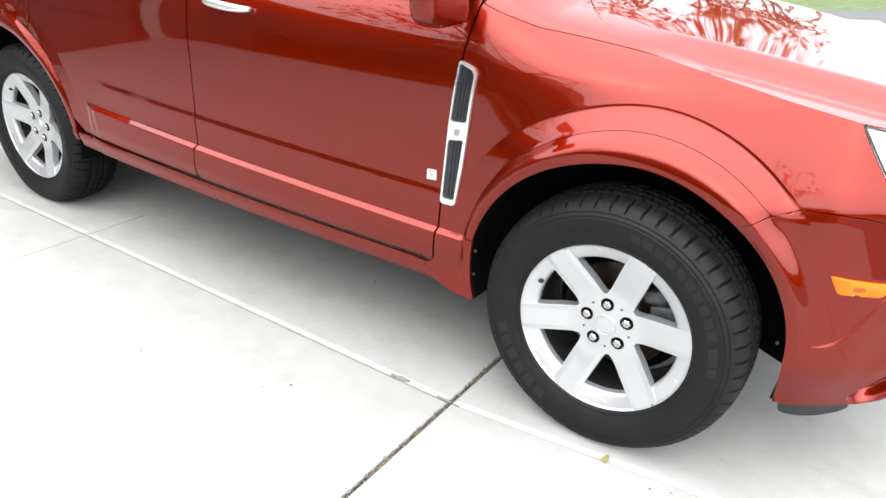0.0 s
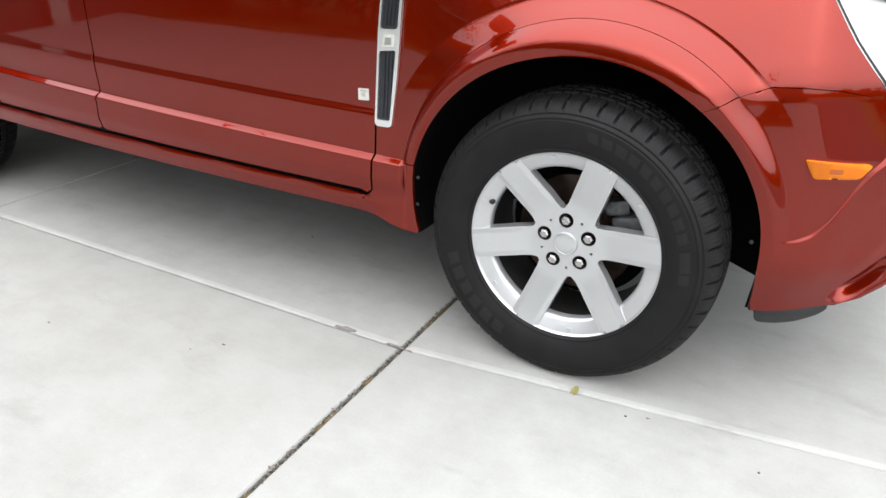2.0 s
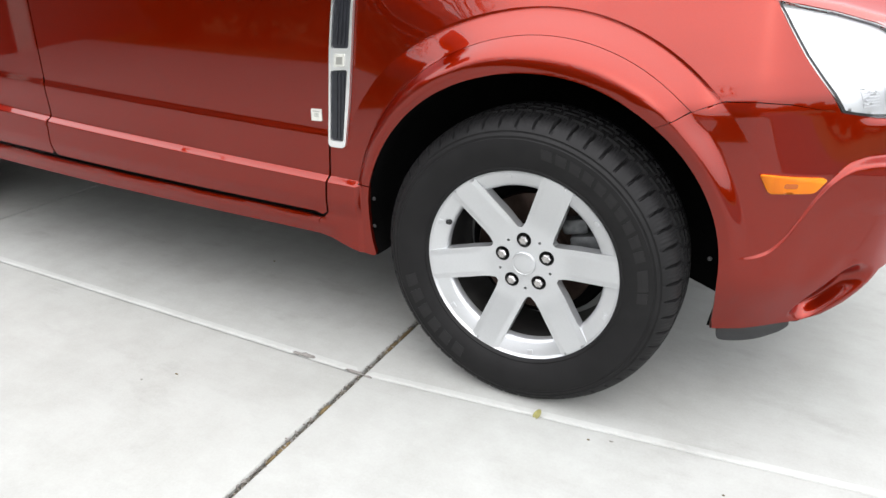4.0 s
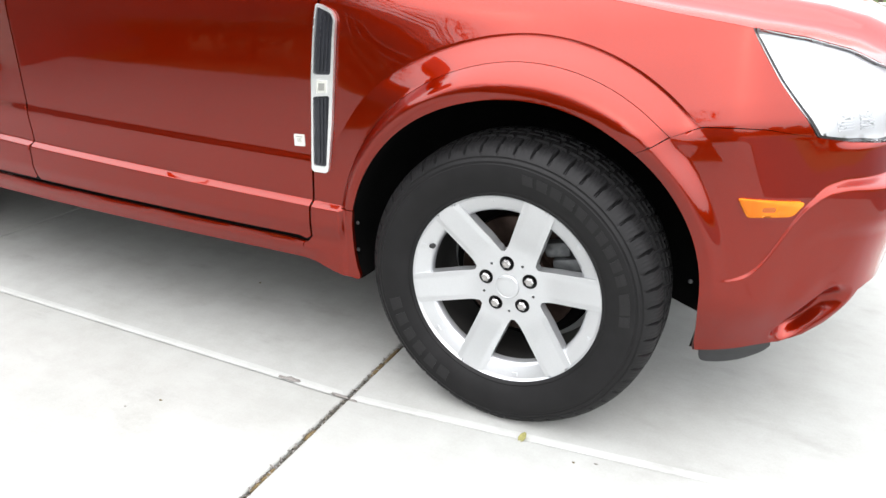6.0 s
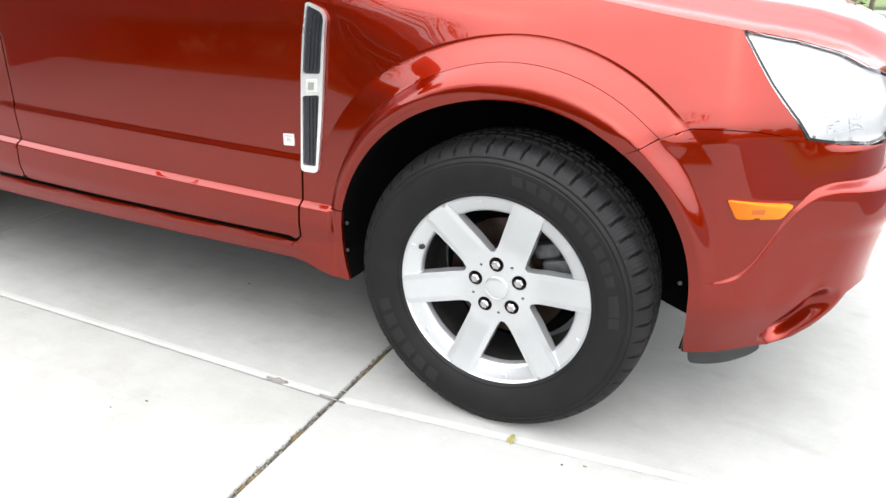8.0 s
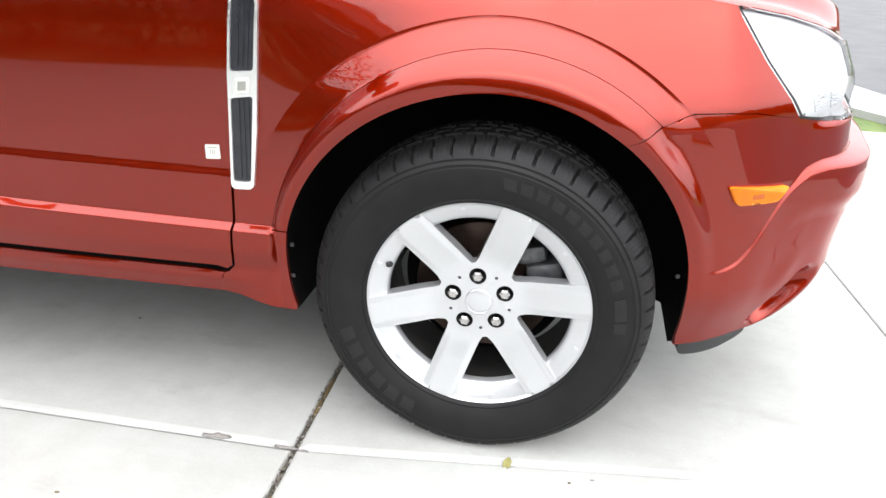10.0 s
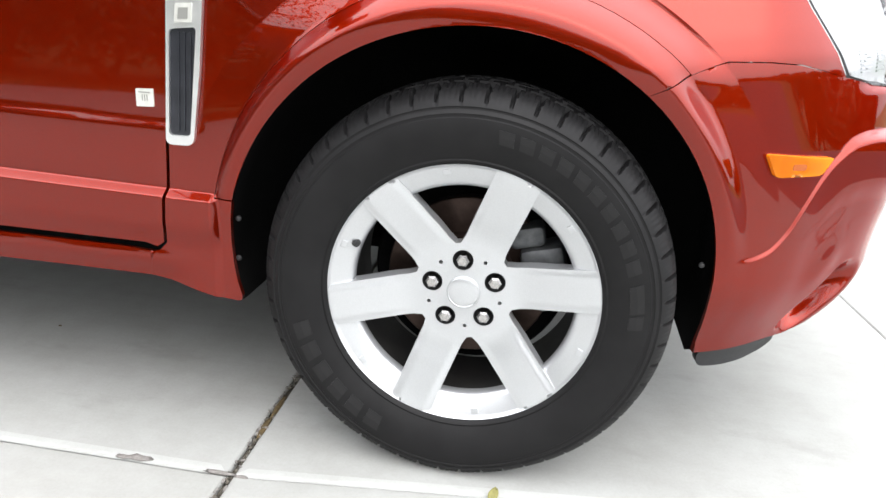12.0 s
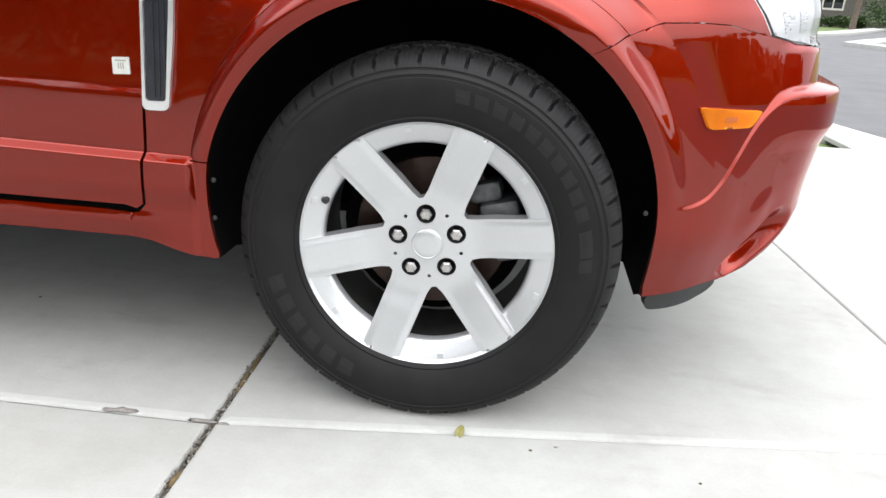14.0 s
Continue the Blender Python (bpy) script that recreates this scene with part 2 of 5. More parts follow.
def skin(name, outline, surf, mat, parent=None, label="", holes=(), step=0.01, depth=0.012, flip=False, lines=()):
    """A sheet over the plane region inside outline, laid on surf(u, v), with its edges turned in by depth."""
    from mathutils.geometry import delaunay_2d_cdt
    rings = [resample(r, step * 0.8) for r in (outline, *holes)]
    lo, hi = rings[0].min(0), rings[0].max(0)
    gu, gv = np.meshgrid(np.arange(lo[0], hi[0], step), np.arange(lo[1], hi[1], step))
    grid = np.stack([gu.ravel(), gv.ravel()], -1)
    ok = inside(rings[0], grid)
    for r in rings[1:]:
        ok &= ~inside(r, grid)
    grid = grid[ok]
    edge = np.concatenate(rings)
    near = np.zeros(len(grid), bool)
    for k in range(0, len(grid), 2000):
        d = grid[k:k + 2000, None] - edge[None]
        near[k:k + 2000] = (d * d).sum(-1).min(1) < (0.55 * step) ** 2
    grid = grid[~near]
    folds, base = [], len(edge)
    for line in lines:
        ln = resample(line, step * 0.7, closed=False)
        ok = inside(rings[0], ln)
        for r in rings[1:]:
            ok &= ~inside(r, ln)
        ok &= np.array([((p - edge) ** 2).sum(1).min() > (0.35 * step) ** 2 for p in ln])
        folds.append((ln, ok))
        if len(grid):
            clear = np.ones(len(grid), bool)
            for k in range(0, len(grid), 2000):
                d = grid[k:k + 2000, None] - ln[None, ok] if ok.any() else np.full((1, 1, 2), 9.0)
                clear[k:k + 2000] = (d * d).sum(-1).min(1) > (0.45 * step) ** 2
            grid = grid[clear]
    extra, extra_wires = [], []
    for ln, ok in folds:
        last = None
        for p, good in zip(ln, ok):
            if not good:
                last = None
                continue
            extra.append(p)
            if last is not None:
                extra_wires.append((last, base + len(extra) - 1))
            last = base + len(extra) - 1
    pts = np.concatenate([edge, np.array(extra).reshape(-1, 2), grid])
    wires, base = list(extra_wires), 0
    for r in rings:
        wires += [(base + k, base + (k + 1) % len(r)) for k in range(len(r))]
        base += len(r)
    got = delaunay_2d_cdt([Vector(p) for p in pts], wires, [], 0, 1e-7)
    uv = np.array([tuple(v) for v in got[0]])
    tris = np.array(got[2])
    mid = uv[tris].mean(1)
    good = inside(rings[0], mid)
    for r in rings[1:]:
        good &= ~inside(r, mid)
    tris = tris[good]
    h = 0.0015
    u, v = uv.T
    place = surf(u, v)
    nrm = np.cross(surf(u + h, v) - surf(u - h, v), surf(u, v + h) - surf(u, v - h))
    nrm /= np.linalg.norm(nrm, axis=1)[:, None] + 1e-12
    if flip:
        nrm, tris = -nrm, tris[:, ::-1]
    flat = np.cross(place[tris[:, 1]] - place[tris[:, 0]], place[tris[:, 2]] - place[tris[:, 0]])
    turn = (flat * nrm[tris[:, 0]]).sum(1) < 0
    tris[turn] = tris[turn][:, ::-1]
    count = {}
    for a, b, c in tris.tolist():
        for e in ((a, b), (b, c), (c, a)):
            count[e] = 1
    border = [e for e in count if (e[1], e[0]) not in count] if depth else []
    verts, faces, loops = list(map(tuple, place)), tris.tolist(), [nrm[k] for f in tris for k in f]
    low = {}
    for a, b in border:
        for k in (a, b):
            if k not in low:
                low[k] = len(verts)
                verts.append(tuple(place[k] - depth * nrm[k]))
        faces.append((b, a, low[a], low[b]))
        side = np.cross(place[b] - place[a], nrm[a])
        side /= np.linalg.norm(side) + 1e-12
        loops += [side] * 4
    me = bpy.data.meshes.new(name)
    me.from_pydata(verts, [], faces)
    me.materials.append(mat)
    me.polygons.foreach_set("use_smooth", [True] * len(me.polygons))
    me.normals_split_custom_set([tuple(n) for n in loops])
    ob = new(name, me)
    ob.parent = parent
    return tagged(ob, label=label)


def lathe(profile, count, centre=(0, 0, 0), wobble=None):
    """Profile of (radius, y) turned about the y axis."""
    verts, faces = [], []
    n = len(profile)
    for k in range(count):
        a = 2 * math.pi * k / count
        for i, (r, y) in enumerate(profile):
            rr = wobble(a, i, r, y) if wobble else r
            verts.append((centre[0] + rr * math.cos(a), centre[1] + y, centre[2] + rr * math.sin(a)))
    for k in range(count):
        j = (k + 1) % count
        for i in range(n - 1):
            faces.append((k * n + i, j * n + i, j * n + i + 1, k * n + i + 1))
    return verts, faces


def smoothstep(x, a, b):
    t = np.clip((x - a) / (b - a), 0, 1)
    return t * t * (3 - 2 * t)


def spline(xs, ys):
    """A smooth curve through points (monotone cubic)."""
    xs, ys = np.array(xs, float), np.array(ys, float)
    d = np.diff(ys) / np.diff(xs)
    m = np.concatenate([d[:1], np.where(d[1:] * d[:-1] > 0, 2 * d[1:] * d[:-1] / (d[1:] + d[:-1] + 1e-15), 0), d[-1:]])

    def f(x):
        x = np.asarray(x, float)
        k = np.clip(np.searchsorted(xs, x) - 1, 0, len(xs) - 2)
        w = xs[k + 1] - xs[k]
        t = (x - xs[k]) / w
        tc = np.clip(t, 0, 1)
        h = (2 * tc ** 3 - 3 * tc ** 2 + 1) * ys[k] + (tc ** 3 - 2 * tc ** 2 + tc) * w * m[k] + (3 * tc ** 2 - 2 * tc ** 3) * ys[k + 1] + (tc ** 3 - tc ** 2) * w * m[k + 1]
        return h + np.where(t < 0, t * w * m[k], 0) + np.where(t > 1, (t - 1) * w * m[k + 1], 0)
    return f


# ---- the car: body side as one shape, cut into panels ----
# x forward, y across (the seen flank near y = 0, the car's middle at MID), z up; front hub at x = 0
MID, HUB, BASE = 0.845, 0.345, -2.707
ARCH_Z, ARCH_R = 0.370, 0.418
PLAN = [(-3.64, 0.845), (-3.63, 0.55), (-3.58, 0.28), (-3.46, 0.10), (-3.2, -0.015), (-2.7, -0.055), (-2.2, -0.074), (-1.5, -0.078), (-1.0, -0.062), (-0.55, -0.035),
        (-0.3, -0.014), (0.0, 0.006), (0.25, 0.030), (0.40, 0.048), (0.467, 0.062), (0.53, 0.088), (0.58, 0.120), (0.64, 0.165), (0.70, 0.222),
        (0.740, 0.30), (0.762, 0.40), (0.788, 0.55), (0.802, 0.7), (0.806, 0.845)]


def plan_curve():
    p = np.array(PLAN)
    q = np.concatenate([2 * p[:1] - p[1:2], p, 2 * p[-1:] - p[-2:-1]])
    out = []
    for a, b, c, d in zip(q, q[1:], q[2:], q[3:]):
        for t in np.linspace(0, 1, 96, endpoint=False):
            out.append(0.5 * (2 * b + (c - a) * t + (2 * a - 5 * b + 4 * c - d) * t ** 2 + (3 * b - a - 3 * c + d) * t ** 3))
    out = np.array(out + [p[-1]])
    s = np.concatenate([[0], np.cumsum(np.linalg.norm(np.diff(out, axis=0), axis=1))])
    s += 0.25 - np.interp(0.25, out[:, 0], s)
    return s, out


PS, PXY = plan_curve()
TAN = np.gradient(PXY, PS, axis=0)
TAN = np.stack([np.convolve(np.pad(TAN[:, k], 40, "edge"), np.ones(81) / 81, "valid") for k in (0, 1)], -1)
TAN /= np.linalg.norm(TAN, axis=1)[:, None]


def s_of(x):
    return np.interp(x, PXY[:, 0], PS)


FLARE_OUT = spline([-40, 0, 15, 30, 45, 60, 90, 120, 145, 165, 180, 220], [0.0, 0.003, 0.013, 0.031, 0.046, 0.056, 0.066, 0.055, 0.031, 0.010, 0.0, 0.0])
FLARE_R = spline([-40, 10, 25, 40, 50, 70, 90, 120, 145, 165, 178, 220], [0.474, 0.475, 0.4755, 0.480, 0.484, 0.4875, 0.489, 0.476, 0.461, 0.449, 0.444, 0.444])
BELT_R = spline([-40, 20, 50, 70, 90, 110, 130, 150, 220], [0.51, 0.53, 0.5345, 0.537, 0.539, 0.537, 0.532, 0.522, 0.505])
FENDER_IN = spline([0.3, 0.72, 0.76, 0.80, 0.85, 0.90, 0.945, 0.97, 1.0, 1.03, 1.05, 1.07], [0, 0, 0.003, 0.0125, 0.027, 0.043, 0.060, 0.080, 0.120, 0.180, 0.24, 0.33])
BROW_IN = spline([0.3, 0.70, 0.73, 0.76, 0.80, 0.85, 0.90, 0.945, 0.97, 1.0, 1.03, 1.05, 1.07], [0, 0, 0.003, 0.0125, 0.0295, 0.052, 0.076, 0.099, 0.118, 0.15, 0.20, 0.25, 0.33])
DOOR_IN = spline([0.2, 0.88, 0.95, 1.0, 1.05, 1.10], [0, 0, 0.004, 0.012, 0.028, 0.055])
LEDGE = lambda x: 0.485 - 0.045 * (x + 0.5)
DOOR_LOW = lambda x: 0.388 - 0.028 * (x + 0.5)
BAND = lambda x: 0.607 - 0.037 * (x + 0.5)
CREASE = spline([0.40, 0.467, 0.50, 0.526, 0.55, 0.57, 0.592, 0.622, 0.66, 0.72, 0.84], [0.432, 0.438, 0.452, 0.482, 0.530, 0.572, 0.608, 0.638, 0.647, 0.648, 0.648])


def arch_swell(x, z, cx):
    r = np.hypot(x - cx, z - ARCH_Z)
    th = np.degrees(np.arctan2(z - ARCH_Z, x - cx))
    th = np.where(th < -90, th + 360, th)
    th = np.clip(th, -40, 220)
    out, rf, rb = FLARE_OUT(th), FLARE_R(th), BELT_R(th)
    u = np.clip((rf - r) / (rf - ARCH_R), 0, 1.2)
    share = 0.55 - 0.33 * smoothstep(th, 95, 140) - 0.42 * smoothstep(th, 54, 42)
    low = smoothstep(th, 60, 46)
    rise = (1 - low) * np.sin(np.clip(u / 0.6, 0, 1) * math.pi / 2) + low * smoothstep(u, -0.02, 0.66)
    lip = out * (share + (1 - share) * rise) - np.minimum(0.011, 0.25 * out) * np.clip((u - 0.42) / 0.58, 0, 1) ** 2
    belt = share * out * np.clip((rb - r) / (rb - rf), 0, 1)
    groove = -0.0075 * np.clip((rb + 0.001 - r) / 0.008, 0, 1) * smoothstep(th, 44, 54) * smoothstep(th, 130, 96) * (1 - smoothstep(r, rb - 0.008, rf))
    return np.where(r < rf, lip, belt + groove)


def scoop_axes(x, z):
    return ((x - 0.645) * 0.53 + (z - 0.339) * 0.85) / 0.090, ((x - 0.645) * 0.85 - (z - 0.339) * 0.53) / 0.036


def scoop_reach(along, across):
    return (np.abs(along) ** 2.6 + np.abs(across) ** 2.6) ** (1 / 2.6)


def scoop_line(k):
    out = []
    for i in range(49):
        a, b = math.cos(2 * math.pi * i / 48), math.sin(2 * math.pi * i / 48)
        r = k / float(scoop_reach(np.array(a), np.array(b)))
        p, q = a * r * 0.090, b * r * 0.036
        out.append((0.645 + p * 0.53 + q * 0.85, 0.339 + p * 0.85 - q * 0.53))
    return out


def outward(x, z):
    """How far the flank stands out of its plan line at a place along the car and a height."""
    front = smoothstep(x, -0.46, 0.02)
    brow = smoothstep(x, -0.20, 0.12)
    d = -((FENDER_IN(z) * (1 - brow) + BROW_IN(z - 0.036 * smoothstep(x, 0.18, 0.54)) * brow) * front + DOOR_IN(z) * (1 - front))
    d += arch_swell(x, z, 0.0) + 0.62 * arch_swell(-(x - BASE), z, 0.0) * smoothstep(x, -1.6, -2.0)
    side = smoothstep(x, -0.426, -0.440) * smoothstep(x, -2.17, -2.07)
    ledge, low, band = LEDGE(x), DOOR_LOW(x), BAND(x)
    b = smoothstep(z, band, band - 0.020) * (1 - 0.75 * smoothstep(z, band - 0.024, ledge + 0.006))
    fade = smoothstep(x, -2.1, -1.9)
    d += side * (0.0042 * b * fade * smoothstep(x, -0.44, -0.50) + 0.019 * np.clip((ledge + 0.003 - z) / 0.012, 0, 1) - 0.012 * smoothstep(z, low + 0.05, low - 0.01))
    rock = smoothstep(z, low - 0.002, low - 0.030)
    d += smoothstep(x, -0.45, -0.56) * (0.004 * rock - 0.014 * smoothstep(z, low - 0.02, low - 0.075))
    nose = smoothstep(x, 0.42, 0.60)
    d -= 0.015 * nose * np.clip((z - 0.62) / 0.12, 0, 1) + 0.03 * nose * np.clip(z - 0.74, 0, 1)
    d -= 0.010 * np.clip((z - 0.709) / 0.018, 0, 1) ** 2 * smoothstep(x, 0.61, 0.69) * (1 - smoothstep(z, 0.735, 0.80))
    cr = CREASE(x)
    gain = 0.0045 + 0.025 * smoothstep(x, 0.57, 0.75)
    d += smoothstep(x, 0.43, 0.50) * gain * smoothstep(z, cr + 0.003, cr - 0.007) * (1 - 0.6 * smoothstep(z, cr - 0.06, cr - 0.24))
    d += 0.012 * smoothstep(x, 0.56, 0.70) * smoothstep(z, cr + 0.004, cr - 0.01) * smoothstep(z, cr - 0.12, cr - 0.07)
    d -= 0.055 * smoothstep(z, 0.40, 0.20) * smoothstep(x, 0.30, 0.44)
    # scoop for the fog lamp, low in the bumper's corner
    along, across = scoop_axes(x, z)
    d -= 0.038 * smoothstep(scoop_reach(along, across), 1.0, 0.45)
    d += 0.004 * np.exp(-((across + 1.75) / 0.55) ** 2 - ((along - 0.55) / 0.5) ** 2)
    return d


def flank(u, v):
    u, v = np.asarray(u, float), np.asarray(v, float)
    px, py = np.interp(u, PS, PXY[:, 0]), np.interp(u, PS, PXY[:, 1])
    tx, ty = np.interp(u, PS, TAN[:, 0]), np.interp(u, PS, TAN[:, 1])
    n = np.hypot(tx, ty)
    d = outward(px, v)
    return np.stack([px + d * ty / n, py - d * tx / n, v], -1)


def outline(points):
    return [(float(s_of(x)), z) for x, z in points]


def ring(cx, cz, radius, a, b, n=40):
    out = []
    for k in range(n + 1):
        th = a + (b - a) * k / n
        r = radius(th) if callable(radius) else radius
        out.append((cx + float(r) * math.cos(radians(th)), cz + float(r) * math.sin(radians(th))))
    return out


DOOR_EDGE = [(-0.540, 0.383), (-0.527, 0.392), (-0.523, 0.418), (-0.5185, 0.490), (-0.512, 0.580), (-0.494, 0.800), (-0.474, 0.960), (-0.458, 1.06), (-0.447, 1.125)]
G = 0.0028
car = tagged(empty("car", None, (0, 0, 0)), "metallic red compact SUV with silver wheels parked on the driveway", "car")


def both(ob):
    """The same part on the car's other flank."""
    c = ob.copy()
    scene.collection.objects.link(c)
    c.parent = ob.parent
    c.matrix_local = Matrix.Translation((0, 2 * MID, 0)) @ Matrix.Diagonal((1, -1, 1, 1)) @ ob.matrix_local
    for k in ob.children:
        kk = k.copy()
        scene.collection.objects.link(kk)
        kk.parent = c
    return c


LAMP_REAR = [(0.452, 0.938), (0.470, 0.917), (0.520, 0.843), (0.570, 0.777), (0.592, 0.741)]
LAMP_TOP = [(0.51, 0.932), (0.58, 0.921), (0.66, 0.898), (0.72, 0.871), (0.77, 0.836), (0.795, 0.80)]
GAP = [(0.592, 0.739), (0.495, 0.757), (0.440, 0.759), (0.376, 0.756), (0.318, 0.733)]
HOOD_SEAM = [(-0.4455, 1.100), (-0.40, 1.082), (-0.34, 1.063), (-0.30, 1.052), (-0.176, 1.034), (-0.08, 1.020), (0.095, 0.990), (0.286, 0.960), (0.40, 0.945), (0.452, 0.938)]


def along_x(f, lo, hi, off, n=60):
    return outline([(lo + (hi - lo) * k / n, float(f(lo + (hi - lo) * k / n)) + off) for k in range(n + 1)])


SIDE_FOLDS = [along_x(BAND, -2.2, -0.44, 0.0), along_x(BAND, -2.2, -0.44, -0.020), along_x(LEDGE, -2.2, -0.42, 0.0048), along_x(LEDGE, -2.2, -0.42, 0.0012), along_x(LEDGE, -2.2, -0.42, -0.0072), along_x(LEDGE, -2.2, -0.42, -0.0108)]
BELT_FOLDS = [outline(ring(0, ARCH_Z, lambda t: BELT_R(t) + k, 12, 168, 90)) for k in (0.0025, 0.001, -0.003, -0.007, -0.0085)]
CREASE_FOLDS = [along_x(CREASE, 0.43, 0.83, k, 120) for k in (0.0045, 0.0028, 0.0012, -0.0005, -0.0022, -0.004, -0.0058, -0.0078, -0.0105)]
SCOOP_FOLDS = [outline(scoop_line(k)) for k in (1.0, 0.9, 0.8, 0.7, 0.6, 0.5)]
FLARE_FOLD = [outline(ring(0, ARCH_Z, lambda t: FLARE_R(t), 5, 51, 40))]


def front_fender():
    o = [(-0.56, 0.324), (-0.546, 0.374), (-0.535, 0.377)] + [(x + 2 * G, z) for x, z in DOOR_EDGE[1:-1]]
    o += [(x, z - (0.0005 if x > -0.05 else 0.0)) for x, z in HOOD_SEAM] + [(x - G, z - G) for x, z in LAMP_REAR[1:]] + [(x, z + 0.0004) for x, z in GAP[1:-1]]
    o += [(0.3185, 0.7345)]
    o += ring(0, ARCH_Z, lambda t: FLARE_R(t) + 0.0007, 49.0, 165.5)
    o += [(-0.4335, 0.4775), (-0.4045, 0.4745), (-0.4090, 0.44), (-0.4100, 0.40), (-0.4075, 0.36), (-0.4020, 0.325), (-0.3945, 0.297), (-0.3960, 0.2895), (-0.4010, 0.2875), (-0.425, 0.2905), (-0.47, 0.303), (-0.52, 0.318)]
    return skin("front_fender", outline(o), flank, PAINT, car, step=0.0065, lines=SIDE_FOLDS + BELT_FOLDS)


def front_flare():
    o = [(x, z) for x, z in ring(0, ARCH_Z, lambda t: FLARE_R(t) - 0.0004, 49.15, 165.6)]
    o += [(-0.4325, 0.480), (-0.4045, 0.4772)]
    o += ring(0, ARCH_Z, ARCH_R, 165.2, 52.6)
    return skin("wheel_arch_flare", outline(o), flank, PAINT, car, step=0.0042, depth=0.012)


def front_bumper():
    side = [(0.2541, 0.7017)] + [(0.3184, 0.7337)] + [(x, z - 0.0014) for x, z in GAP[-2::-1]]
    o = outline(side)
    o += [(s, z) for s, z in ((s_of(0.66), 0.724), (s_of(0.72), 0.716), (PS[-1] - 0.42, 0.705), (PS[-1], 0.700), (PS[-1], 0.402))]
    low = [(0.80, 0.402), (0.73, 0.401), (0.714, 0.394), (0.704, 0.366), (0.680, 0.312), (0.653, 0.279), (0.618, 0.262), (0.56, 0.254), (0.50, 0.243), (0.434, 0.234), (0.4265, 0.2355)]
    o += outline(low)
    o += outline([(0.424, 0.30), (0.4185, 0.37)] + ring(0, ARCH_Z, ARCH_R, 4, 51.8, 14))
    return skin("front_bumper", o, flank, PAINT, car, step=0.0048, depth=0.008, lines=CREASE_FOLDS + SCOOP_FOLDS + FLARE_FOLD + BELT_FOLDS[1::2])


def front_door():
    o = [(-1.4885, 1.11), (-1.4885, 0.83), (-1.492, 0.53), (-1.50, DOOR_LOW(-1.5) + 0.012), (-1.49, DOOR_LOW(-1.49) + 0.001)]
    o += [(x, DOOR_LOW(x)) for x in (-1.2, -0.9, -0.7, -0.56)] + DOOR_EDGE + [(-0.62, 1.115)]
    return skin("front_door", outline(o), flank, PAINT, car, step=0.008, lines=SIDE_FOLDS)


def rear_door():
    arc = ring(BASE, ARCH_Z, lambda t: FLARE_R(180 - t) + 0.0016, 14, 62, 16)
    o = [(-1.4935, 1.11), (-1.4935, 0.83), (-1.497, 0.53), (-1.505, DOOR_LOW(-1.5) + 0.012), (-1.515, DOOR_LOW(-1.5) + 0.002)]
    o += [(-1.8, DOOR_LOW(-1.8)), (-2.2, DOOR_LOW(-2.2))] + arc + [(-2.46, 0.95), (-2.50, 1.09)]
    return skin("rear_door", outline(o[::-1]), flank, PAINT, car, step=0.010, lines=SIDE_FOLDS)


def quarter_panel():
    arc = ring(BASE, ARCH_Z, lambda t: FLARE_R(180 - t) + 0.0016, 62.5, 170, 30)
    o = [(-2.505, 1.09), (-2.465, 0.95)] + arc + [(-3.13, 0.36), (-3.3, 0.33), (-3.60, 0.33)]
    o = outline(o) + [(PS[0], 0.33), (PS[0], 1.02)] + outline([(-3.58, 1.04), (-3.3, 1.085)])
    return skin("quarter_panel", o, flank, PAINT, car, step=0.016)


def rear_flare():
    o = ring(BASE, ARCH_Z, lambda t: FLARE_R(180 - t) - 0.0004, 2, 176)
    o += ring(BASE, ARCH_Z, ARCH_R, 176, 2)
    return skin("wheel_arch_flare", outline(o), flank, PAINT, car, step=0.009, depth=0.022)


def rocker():
    o = [(x, DOOR_LOW(x) - 0.012) for x in (-2.25, -1.8, -1.4, -1.0, -0.7, -0.600)] + [(-0.5462, 0.3739), (-0.5602, 0.324)]
    o += [(x, 0.324 - 0.024 * (x + 0.5)) for x in (-0.7, -1.0, -1.4, -1.8, -2.25)]
    return skin("rocker_panel", outline(o[::-1]), flank, PAINT, car, step=0.008, depth=0.012)


for make in (front_fender, front_flare, front_door, rear_door, quarter_panel, rear_flare, rocker):
    both(make())
bumper = front_bumper()
other_bumper = both(bumper)


# dark inner shell behind the panel gaps
def inner(u, v):
    p = flank(u, v)
    p[:, 1] += 0.03
    return p


for pts in ([(-2.22, 0.40), (-2.22, 1.05), (-0.35, 1.03), (-0.45, 0.78), (-0.47, 0.40)],):
    both(skin("inner_sill", outline(pts), inner, BLACK, car, step=0.03, depth=0))


# ---- wheel: built once at the front hub, axle along y ----
SPOKES = [10 + 60 * k for k in range(6)]
LUGS = [95 + 72 * k for k in range(5)]


def wheel_face(u, v):
    r = np.hypot(u, v)
    y = spline([0, 0.030, 0.05, 0.085, 0.15, 0.205, 0.228, 0.24], [0.0, 0.001, 0.003, 0.004, -0.012, -0.028, -0.034, -0.036])(r)
    bow = np.zeros_like(r)
    th = np.degrees(np.arctan2(v, u))
    off = (th - 10 + 30) % 60 - 30
    side = r * np.sin(np.radians(off))
    bow = 0.0035 * smoothstep(np.abs(side), 0.022, 0.0385) * smoothstep(r, 0.08, 0.13)
    return np.stack([u, y + bow, v], -1)


def circle(cx, cz, r, n, turn=0.0):
    return [(cx + r * math.cos(2 * math.pi * k / n + turn), cz + r * math.sin(2 * math.pi * k / n + turn)) for k in range(n)]


